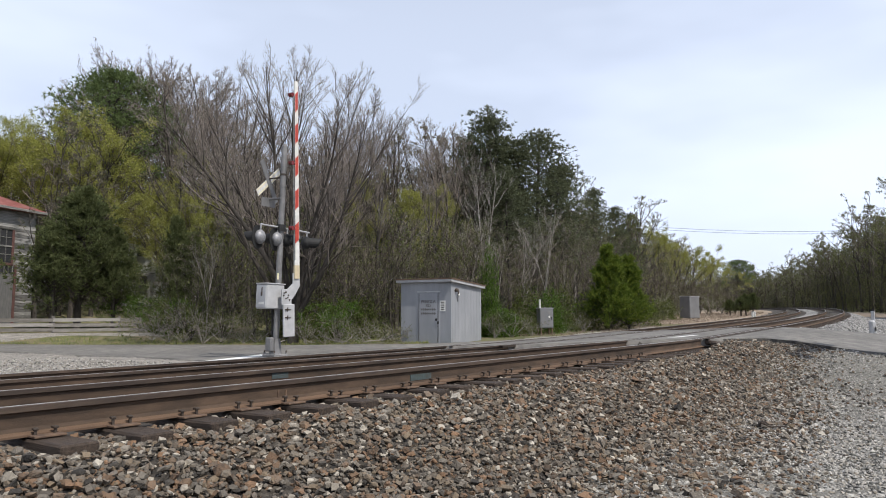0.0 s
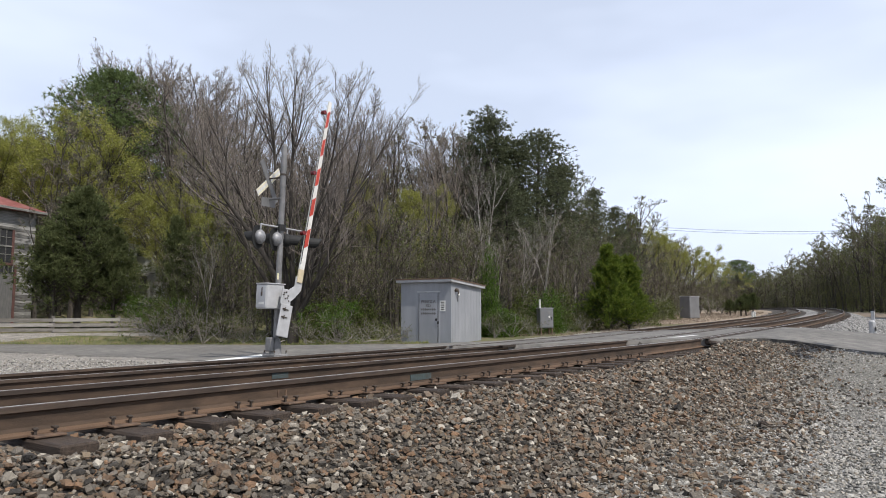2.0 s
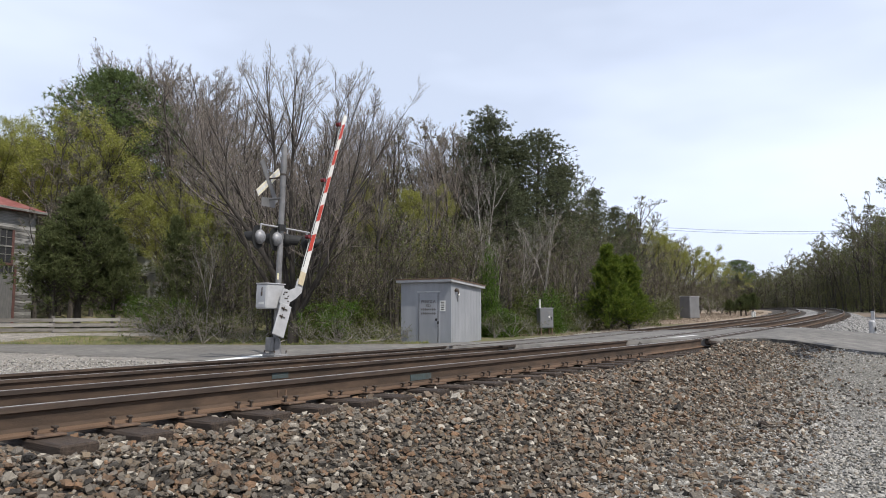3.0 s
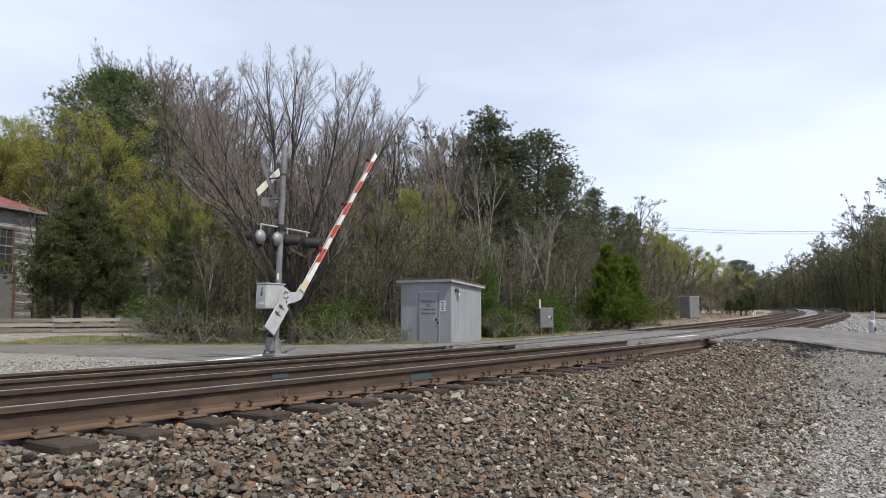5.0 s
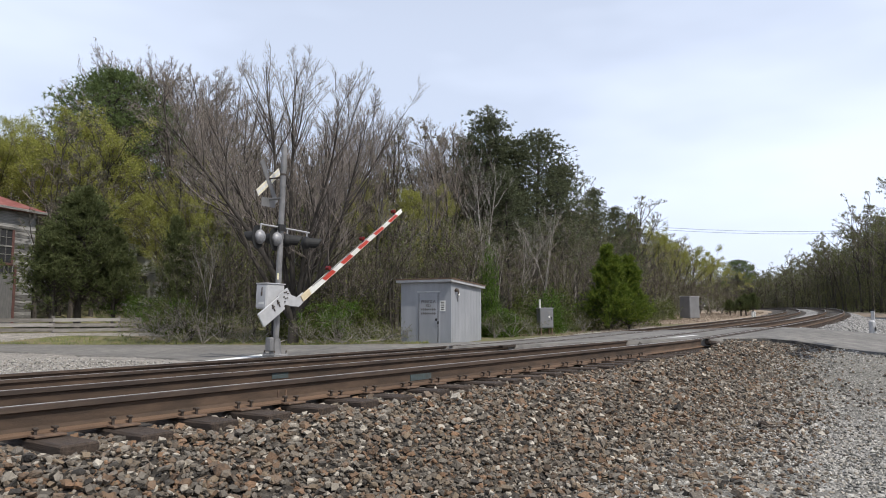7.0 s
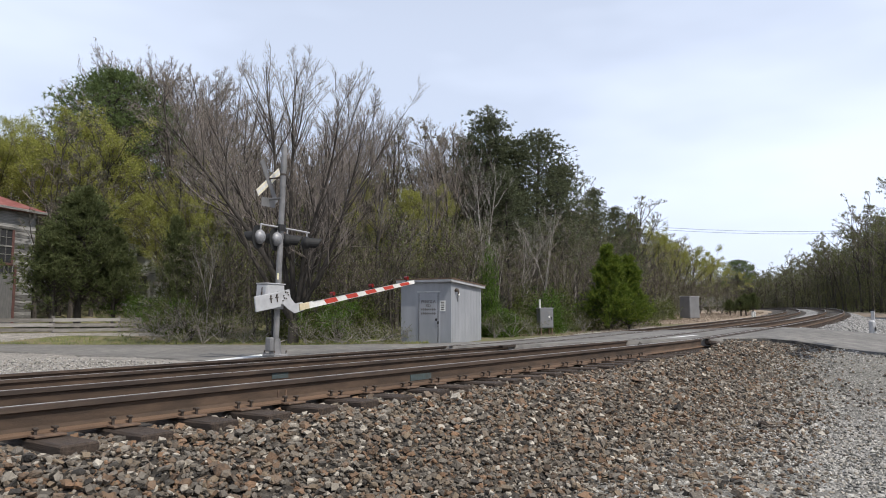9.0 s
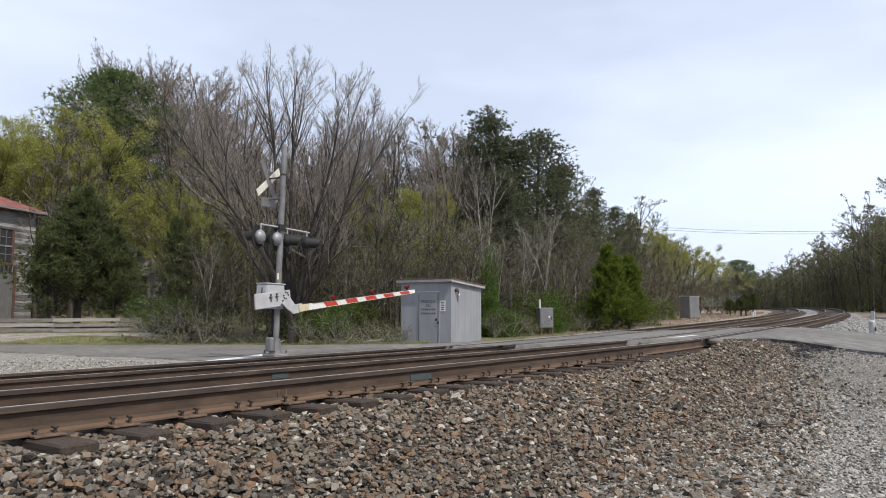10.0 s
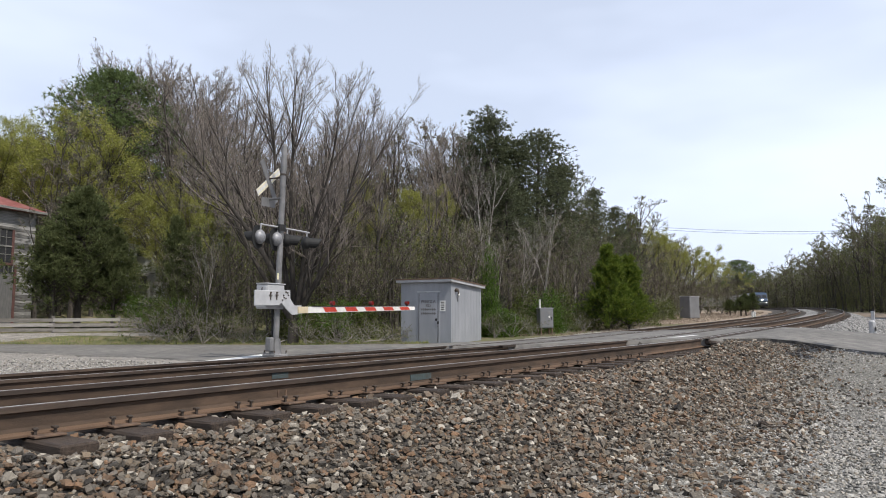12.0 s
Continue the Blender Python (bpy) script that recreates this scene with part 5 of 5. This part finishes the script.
def plant_rows():
    rng = random.Random(21)
    for kind, rows in PLANTING.items():
        for i, (x, y, h, w) in enumerate(rows):
            plant(kind, x, y, h, rng.uniform(0, 6.28), w, variant=i if kind != "bush" else (0 if w in (1.4, 0.35) else 1 + i % 2))


plant_rows()


# ---- the woods behind: too many to count
def build_woods():
    rng = np.random.default_rng(33)

    def light(seed, h, leaf, size, kids, stems, start, thin, r0, low_share=0.0, wide=2.0):
        th, tw, pl, r = hardwood(seed, h=h, stems=stems, start=start, lean=(3, 16), kids=kids, up=0.5, r0=r0, leaf=leaf, thin=thin, lite=True)
        n = int(leaf * low_share)
        if n:
            # growth round the trunk, from the ground up
            a, d = r.uniform(0, 2 * math.pi, n), wide * np.sqrt(r.uniform(0, 1, n))
            pl[:n] = np.stack([d * np.cos(a), d * np.sin(a), h * r.uniform(0.02, 0.85, n)], 1)
        pl = pl + r.normal(size=pl.shape) * size * 0.5
        return merge(th), merge(tw), leaves(r, pl, size)

    far = [light(300 + i, 13.0, 1700, 0.15, (8, 4, 2), 2, 0.12, 0.022, 0.13, 0.35) for i in range(5)]
    deep = [light(310 + i, 13.0, 1500, 0.28, (5, 2, 1), 2, 0.08, 0.03, 0.12, 0.75, 2.6) for i in range(4)]
    closed = [light(330 + i, 13.0, 2600, 0.36, (4, 1, 1), 2, 0.08, 0.04, 0.12, 0.9, 3.6) for i in range(3)]
    low = [light(320 + i, 6.0, 800, 0.12, (4, 3, 2), 4, 0.05, 0.014, 0.05, 0.4, 1.6) for i in range(3)]
    nominal = {id(far): 14.3, id(deep): 14.3, id(closed): 14.3, id(low): 6.6}

    def mass(name, label, spots, lib, mats):
        sets = [[], [], []]
        for x, y, h, k, w in spots:
            z = gz(x, y) - 0.05
            a = rng.uniform(0, 6.28)
            c, s = math.cos(a), math.sin(a)
            f = h / nominal[id(lib)]
            m = np.array([[c * f * w, -s * f * w, 0], [s * f * w, c * f * w, 0], [0, 0, f]])
            for j in range(3):
                v, q = lib[k % len(lib)][j]
                sets[j].append((v @ m.T + np.array([x, y, z]), q))
        root = tagged(new(name), label, "woods", kind="stuff")
        for j, nm in enumerate(("trunks", "twigs", "leaves")):
            o = new(nm, mesh_of(nm, sets[j], mats[j]))
            o.parent = root
            o["kind"] = "stuff"

    def spread_band(n, s0, s1, o0, o1, h0, h1, w0=0.9, w1=1.3, power=1.4, fall=0.0):
        rows = []
        for i in range(n):
            s = s0 + (s1 - s0) * rng.uniform() ** power
            o = rng.uniform(o0, o1)
            x, y, _ = along(s, o)
            k = 1 - fall * min(1, max(0, (s - 140) / 80))
            rows.append((x, y, rng.uniform(h0, h1) * k, i, rng.uniform(w0, w1) / k))
        return rows

    def spread_left(n, d0, d1, h0, h1, a0=41.0, a1=72.0):
        rows = []
        for i in range(n):
            a = radians(rng.uniform(a0, a1))
            d = rng.uniform(d0, d1)
            if d < 66 and radians(61.5) < a < radians(64.4):
                continue                      # the farmhouse stands in a clearing
            rows.append((d * math.cos(a), d * math.sin(a), rng.uniform(h0, h1), i, rng.uniform(0.9, 1.3)))
        return rows

    mass("left_woods", "spring woods of bare and budding trees beyond the track", spread_band(110, 48, 340, 23, 40, 13, 18, power=1.2), far, (BARK, TWIG, HAZE_GREEN))
    mass("right_woods", "dense grey-green spring woods on the outer side of the curve", spread_band(170, 78, 380, -24, -9, 16, 23, 1.0, 1.4, power=1.2, fall=0.2), far, (BARK, TWIG, HAZE_GREEN))
    mass("deep_woods", "closed ranks of bare and budding trees farther back", spread_band(150, 46, 480, 30, 75, 13, 18, power=1.0) + spread_band(170, 74, 520, -60, -14, 18, 24, power=1.0, fall=0.3) + spread_left(80, 52, 95, 10, 14, 34.0, 74.0), deep, (BARK, TWIG, HAZE))
    mass("far_woods", "solid grey-green rear ranks of the wood", spread_band(150, 78, 480, -60, -20, 14, 19, power=1.1, fall=0.25) + spread_band(80, 90, 420, -24, -11, 4, 8, power=1.0) + spread_band(70, 120, 560, 34, 75, 9, 13, power=0.9), closed, (BARK, TWIG, HAZE))
    mass("budding_woods", "yellow-green budding trees along the far wood edge", spread_band(22, 85, 250, 24, 32, 9, 14), far, (BARK, TWIG, SPRING))
    mass("near_woods", "leafless woods behind the crossing", spread_left(44, 42, 62, 9, 14), far, (BARK, TWIG, HAZE))
    mass("undergrowth", "brown brush and saplings under the trees", spread_left(38, 31, 50, 3.5, 7, 36.0, 57.0) + spread_band(60, 46, 300, 18, 28, 3.0, 7.0, power=1.2) + spread_band(70, 78, 380, -20, -8, 4, 9, power=1.1), low, (BARK, TWIG_BROWN, HAZE_GREEN))


build_woods()


# ---- loose stones
def build_stones():
    rng = np.random.default_rng(5)
    g = (1 + 5 ** 0.5) / 2
    ico = unit(np.array([(-1, g, 0), (1, g, 0), (-1, -g, 0), (1, -g, 0), (0, -1, g), (0, 1, g), (0, -1, -g), (0, 1, -g), (g, 0, -1), (g, 0, 1), (-g, 0, -1), (-g, 0, 1)], float))
    icf = np.array([(0, 11, 5), (0, 5, 1), (0, 1, 7), (0, 7, 10), (0, 10, 11), (1, 5, 9), (5, 11, 4), (11, 10, 2), (10, 7, 6), (7, 1, 8), (3, 9, 4), (3, 4, 2), (3, 2, 6), (3, 6, 8), (3, 8, 9), (4, 9, 5), (2, 4, 11), (6, 2, 10), (8, 6, 7), (9, 8, 1)])
    octa = np.array([(1, 0, 0), (-1, 0, 0), (0, 1, 0), (0, -1, 0), (0, 0, 1), (0, 0, -1)], float)
    ocf = np.array([(0, 2, 4), (2, 1, 4), (1, 3, 4), (3, 0, 4), (2, 0, 5), (1, 2, 5), (3, 1, 5), (0, 3, 5)])

    cube = np.array([(x, y, z) for x in (-0.62, 0.62) for y in (-0.62, 0.62) for z in (-0.62, 0.62)], float)
    cuf = np.array([(0, 1, 3), (0, 3, 2), (4, 6, 7), (4, 7, 5), (0, 4, 5), (0, 5, 1), (2, 3, 7), (2, 7, 6), (0, 2, 6), (0, 6, 4), (1, 5, 7), (1, 7, 3)])

    def lay(name, label, X, Y, size, base, faces, material, lift):
        N = len(X)
        Z = ground_z(X, Y) + lift * size
        V = base[None] * (1 + rng.uniform(-0.35, 0.3, (N, len(base), 1)))
        V = V + rng.uniform(-0.16, 0.16, V.shape)
        V = V * rng.uniform(0.5, 1.3, (N, 1, 3)) * size[:, None, None] * np.array([1, 1, 0.85])
        q = unit(rng.normal(size=(N, 4)))
        w, x, y, z = q[:, 0], q[:, 1], q[:, 2], q[:, 3]
        Rm = np.stack([1 - 2 * (y * y + z * z), 2 * (x * y - z * w), 2 * (x * z + y * w), 2 * (x * y + z * w), 1 - 2 * (x * x + z * z), 2 * (y * z - x * w), 2 * (x * z - y * w), 2 * (y * z + x * w), 1 - 2 * (x * x + y * y)], 1).reshape(N, 3, 3)
        V = np.einsum("nij,nkj->nki", Rm, V) * np.array([1, 1, 0.78]) + np.stack([X, Y, Z], 1)[:, None]
        F = faces[None] + (np.arange(N) * len(base))[:, None, None]
        me = mesh_of(name, [(V.reshape(-1, 3), F.reshape(-1, 3))], material, smooth=False)
        tagged(new(name, me), label, "stones", kind="stuff")

    def places(n, s0, s1, o0, o1, power):
        s = s0 + (s1 - s0) * rng.uniform(0, 1, n) ** power
        o = rng.uniform(o0, o1, n)
        r = RADIUS - o
        return r * np.sin(s / RADIUS), RAIL_Y + RADIUS - r * np.cos(s / RADIUS), s, o

    # tie centres, to keep their tops clear
    tie_s = -9.164 + 0.497 * np.arange(72)
    X, Y, s, o = places(68000, 0.3, 20.0, -3.7, -0.05, 1.3)
    gap = np.abs(s[:, None] - tie_s[None]).min(1)
    on_tie = (o > -0.60) & (gap < 0.15)
    thinning = rng.uniform(0, 1, len(o)) < np.clip((o + 3.9 - 0.13 * np.clip(s - 6, 0, 12)) / 1.3, 0.05, 1)
    keep = (road_gap(X, Y) > 0.2) & ~on_tie & thinning
    X, Y, o = X[keep], Y[keep], o[keep]
    n = len(X)
    size = (0.0145 + 0.0185 * rng.uniform(0, 1, n) ** 1.5) * np.where(rng.uniform(0, 1, n) < 0.05, 1.4, 1.0)
    lift = np.where(o > -0.66, rng.uniform(0.0, 1.0, n), rng.uniform(-0.3, 1.5, n))
    near = np.hypot(X, Y) < 6.2
    kind = rng.uniform(0, 1, n)
    for pick, base, faces in ((near & (kind < 0.75), ico, icf), (near & (kind >= 0.75), cube * 1.25, cuf), (~near & (kind < 0.5), octa * 1.25, ocf), (~near & (kind >= 0.5), cube * 1.3, cuf)):
        lay("track_ballast", "angular grey and rusty brown crushed-stone ballast", X[pick], Y[pick], size[pick], base, faces, STONE, lift[pick])
    X, Y, s, o = places(52000, 1.5, 22.0, -6.4, -0.8, 1.25)
    keep = (road_gap(X, Y) > 0.15) & (rng.uniform(0, 1, len(o)) < np.clip((-o - 1.7 + 0.11 * np.clip(s - 6, 0, 12)) * 0.9, 0, 1))
    X, Y = X[keep], Y[keep]
    n = len(X)
    size = rng.uniform(0.012, 0.028, n) * np.where(rng.uniform(0, 1, n) < 0.05, 1.6, 1.0)
    lay("gravel", "fine pale grey crushed gravel beside the track", X, Y, size, octa, ocf, PEBBLE, rng.uniform(0.1, 0.6, n))

    # the ballast runs on along the track past the camera
    X, Y, s, o = places(9000, -9.0, 0.3, -2.9, -0.62, 1.0)
    size = rng.uniform(0.02, 0.042, len(X))
    lay("track_ballast", "angular grey and rusty brown crushed-stone ballast", X, Y, size, octa * 1.25, ocf, STONE, rng.uniform(0.0, 1.0, len(X)))
    # gravel spilled between the far track and the road
    X, Y, s, o = places(11000, -4.0, 8.5, 6.7, 16.0, 1.0)
    keep = road_gap(X, Y) > 0.1
    X, Y = X[keep], Y[keep]
    lay("gravel", "fine pale grey crushed gravel beside the track", X, Y, rng.uniform(0.014, 0.034, len(X)), octa, ocf, PEBBLE, rng.uniform(0.1, 0.6, len(X)))
    # more fine gravel close by
    X, Y, s, o = places(20000, 2.5, 10.5, -5.2, -2.3, 1.0)
    n = len(X)
    size = rng.uniform(0.012, 0.028, n)
    lay("gravel", "fine pale grey crushed gravel beside the track", X, Y, size, octa, ocf, PEBBLE, rng.uniform(0.2, 0.8, n))
    # pale fresh ballast on the bank beyond the crossing
    X, Y, s, o = places(13000, 25.2, 75.0, -4.4, -0.5, 1.3)
    keep = road_gap(X, Y) > 0.3
    X, Y = X[keep], Y[keep]
    lay("track_ballast", "pale fresh crushed-stone ballast on the bank", X, Y, rng.uniform(0.024, 0.048, len(X)), octa * 1.2, ocf, STONE_PALE, rng.uniform(0.1, 0.6, len(X)))


build_stones()


# ---- painted lines and litter on the ground
def build_paint():
    def strip(name, label, a, b, wide, m, lift=0.006):
        a, b = Vector(a), Vector(b)
        d = (b - a).normalized()
        n = Vector((-d.y, d.x)) * wide / 2
        vs, fs = [], []
        k = 12
        for i in range(k + 1):
            p = a.lerp(b, i / k)
            for q in (p + n, p - n):
                vs.append((q.x, q.y, float(road_z(np.array([q.x]), np.array([q.y]))[0]) + lift))
        for i in range(k):
            fs.append((i * 2, i * 2 + 1, i * 2 + 3, i * 2 + 2))
        tagged(mesh_ob(name, vs, fs, m), label, "road marking", "painted lines", kind="structure")

    strip("road_marking", "worn white stop line painted on the asphalt", (8.75, 14.0), (11.7, 15.6), 0.5, ROAD_WHITE)
    strip("road_marking", "worn white edge line painted on the asphalt", (16.4, 12.95), (17.8, 12.5), 0.25, ROAD_WHITE)
    strip("road_marking", "worn white edge line painted on the asphalt", (16.4, 5.95), (17.8, 5.8), 0.2, ROAD_WHITE)


build_paint()


GRASS_BLADE = mat("spring_grass_blades", [(0.10, 0.13, 0.03), (0.17, 0.20, 0.05), (0.26, 0.24, 0.10)], 0.7, 0.8, 0.0, island=0.6)
STRAW = mat("dry_straw_blades", [(0.26, 0.20, 0.155), (0.35, 0.275, 0.22), (0.24, 0.20, 0.14)], 0.7, 0.9, 0.0, island=0.6)


def build_grass():
    rng = np.random.default_rng(12)

    def sow(name, label, X, Y, length, width, m, k=5):
        Z = ground_z(X, Y) - 0.02
        C = np.stack([X, Y, Z], 1)
        aim = np.tile(np.array([[0, 0, 1.0]]), (len(X), 1))
        tagged(new(name, mesh_of(name, [tufts(rng, C, k, length, width, aim, 0.55)], m)), label, "grass", kind="stuff")

    a = np.radians(rng.uniform(40, 73, 9000))
    d = rng.uniform(21, 36, 9000)
    X, Y = d * np.cos(a), d * np.sin(a)
    g = road_gap(X, Y)
    drive = (X - 7.6) * 0.455 + (Y - 34.4) * 0.89
    keep = (g > 0.1) & (g < np.where(a > radians(56), 1.7, 4.5)) & ((a < radians(52)) | (d > 28.0)) & ~((drive < 0) & (drive > -2.4) & (X < 15.5))
    sow("grass", "short yellow-green spring grass along the road", X[keep], Y[keep], 0.13, 0.018, GRASS_BLADE)
    n = 9000
    s, o = rng.uniform(26, 110, n), rng.uniform(8.5, 22, n)
    r = RADIUS - o
    X, Y = r * np.sin(s / RADIUS), RAIL_Y + RADIUS - r * np.cos(s / RADIUS)
    keep = road_gap(X, Y) > 0.5
    sow("dry_grass", "pale straw-coloured dry grass beside the track", X[keep], Y[keep], 0.16, 0.02, STRAW, 6)


build_grass()


def build_litter():
    rng = np.random.default_rng(14)
    for x, y, turn, ln in ((18.6, 20.3, 20, 1.7), (18.9, 19.2, -35, 1.5), (17.6, 20.6, 60, 1.4), (19.4, 19.0, -60, 1.3), (17.0, 22.2, 10, 1.5), (18.3, 19.4, 110, 1.2)):
        b = thing("fallen_branch", "pale dead branch lying in the roadside grass", "branch", "dead branches")
        P = np.array([[0.0, 0, 0]])
        D = np.array([[math.cos(radians(turn)), math.sin(radians(turn)), 0.12]])
        T = shoots(rng, P, D, np.ones(1) * ln, 6, 0.05, 0.25)
        P2, C2, L2, r2 = sprout(rng, T, np.ones(1) * 0.03, np.ones(1) * 0.01, np.ones(1) * ln, 5, 0.3, 0.95, (25, 60), 0.45, 0.6)
        S = shoots(rng, P2, C2, L2, 3, 0.0, 0.3)
        o = new("stem", mesh_of("stem", [tubes(T, np.ones(1) * 0.032, np.ones(1) * 0.01, 6), tubes(S, r2, r2 * 0.5, 4)], BARK_PALE))
        o.parent = b
        b.location = (x, y, gz(x, y) + 0.06)
    for name, label, cat, x, y, size, turn, m in (("rusty_plate", "rusty loose tie plate lying on the ballast", "metal plate", 8.86, 3.72, (0.34, 0.16, 0.02), 35, PLATE), ("dark_stone", "dark lump of stone on the gravel", "stone", 9.05, 2.18, (0.16, 0.10, 0.08), 20, TIE), ("stick", "thin dark stick lying on the gravel", "stick", 9.1, 2.02, (0.34, 0.02, 0.015), -20, TIE)):
        t = thing(name, label, cat, at=pose(x, y, gz(x, y) + 0.055, 6, 4, turn))
        part("body", boxed((0, 0, 0), size, min(size) * 0.3), m, t)


build_litter()


# ---- the train
BLUE = mat("blue_locomotive_paint", [(0.024, 0.045, 0.085), (0.036, 0.062, 0.11)], 2, 0.4, 0.05, 30)
STAINLESS = mat("stainless_steel", [(0.22, 0.23, 0.245), (0.29, 0.30, 0.315)], 2, 0.5, 0.1, 30, metal=0.5)
HEADLAMP = mat("lit_headlamp", [(1, 0.93, 0.8), (1, 0.95, 0.85)], 1, 0.3, 0, emit=9.0)


def bogie(parent, x):
    b = part("bogie", boxed((x, 0, 0.62), (3.4, 2.3, 0.5), 0.05), BLACK, parent)
    for dx in (-1.3, 0, 1.3):
        for y in (-0.75, 0.75):
            part("wheel", rodded((x + dx, y - 0.06, 0.5), (x + dx, y + 0.06, 0.5), 0.5, None, 20), SPIKE, b)


def build_locomotive():
    t = thing("locomotive", "silver and blue passenger locomotive with lit headlights", "locomotive")
    # local +x is the way it runs
    prof = [(-10.4, 1.0), (9.6, 1.0), (10.4, 1.3), (10.4, 2.0), (9.9, 2.5), (9.3, 3.9), (8.7, 4.3), (-10.4, 4.3)]
    part("body", slab(prof, -1.5, 1.5), STAINLESS, t)
    part("nose", slab([(9.55, 1.05), (10.35, 1.3), (10.44, 2.0), (9.95, 2.5), (9.6, 2.5)], -1.42, 1.42), BLUE, t, "dark blue nose")
    part("cab_front", slab([(9.93, 2.53), (9.36, 3.92), (8.8, 4.32), (8.75, 4.25), (9.2, 3.85), (9.8, 2.5)], -1.45, 1.45), BLUE, t, "dark blue cab front")
    for y in (-0.7, 0.7):
        part("windscreen", slab([(9.86, 2.75), (9.52, 3.6), (9.48, 3.58), (9.8, 2.75)], y - 0.6, y + 0.6), GLASS, t)
        part("ditch_light", rodded((10.38, y * 1.4, 1.5), (10.46, y * 1.4, 1.5), 0.11, None, 12), HEADLAMP, t, "lit ditch light")
    for y in (-0.12, 0.12):
        part("headlight", rodded((10.2, y, 2.25), (10.40, y, 2.25), 0.12, None, 12), HEADLAMP, t, "lit headlight")
    part("roof", boxed((-0.5, 0, 4.36), (17.5, 2.4, 0.14), 0.04), BLUE, t)
    part("stripe", boxed((-0.5, 0, 2.3), (19.5, 3.02, 0.7)), BLUE, t)
    part("pilot", boxed((10.1, 0, 0.7), (0.7, 2.8, 0.6), 0.05), BLACK, t)
    part("fuel_tank", boxed((0, 0, 0.75), (5, 2.6, 0.6), 0.05), BLACK, t)
    bogie(t, 6.8)
    bogie(t, -6.8)
    return t


def build_coach():
    t = thing("passenger_coach", "stainless steel passenger coach behind the locomotive", "railway coach", "coaches of the train")
    part("body", boxed((0, 0, 2.5), (25.4, 3.0, 2.9), 0.12), STAINLESS, t)
    part("roof", slab([(-12.7, 3.95), (12.7, 3.95), (12.5, 4.25), (-12.5, 4.25)], -1.2, 1.2), STAINLESS, t)
    for k in range(12):
        for y in (-1.51, 1.51):
            part("window", boxed((-10.2 + k * 1.85, y, 2.75), (1.3, 0.03, 0.7)), GLASS, t)
    part("stripe", boxed((0, 0, 2.05), (25.2, 3.03, 0.25)), BLUE, t)
    bogie(t, 8.5)
    bogie(t, -8.5)
    return t


LOCO = build_locomotive()
COACH = build_coach()
COACHES = [COACH] + [copy_thing(COACH, pose(0, 0, 0)) for _ in range(3)]


def motions():
    angles = [(0, 92), (0.4, 92), (0.6, 91), (1, 87), (1.5, 82.3), (2, 78.3), (2.5, 74.8), (3, 71.3), (3.2, 69.8), (4, 63), (4.8, 56.3), (5, 54.4), (5.5, 49.9), (6, 45.6), (6.5, 40.3), (7, 33.6), (7.2, 30.8), (8, 20.3), (8.6, 13.4), (8.8, 11.7), (9, 9.5), (9.5, 8.5), (10, 6.4), (10.5, 4.8), (11, 2.9), (11.5, 1.0), (12, 0.8)]
    walk(ARM, [(t, pose(10.68, 13.72, 1.03, 0, -a, 6)) for t, a in angles])
    # the train comes round the curve on the near track
    front, speed = 208.0, 17.0
    for ob, back in [(LOCO, 10.6)] + [(c, 35.2 + 26.2 * i) for i, c in enumerate(COACHES)]:
        rows = []
        for t in range(0, 13):
            s = front + speed * (12 - t) + back
            x, y, z = along(s, 0.7525, -0.025)
            rows.append((t, pose(x, y, z, 0, 0, 180 + math.degrees(s / RADIUS))))
        walk(ob, rows)


motions()
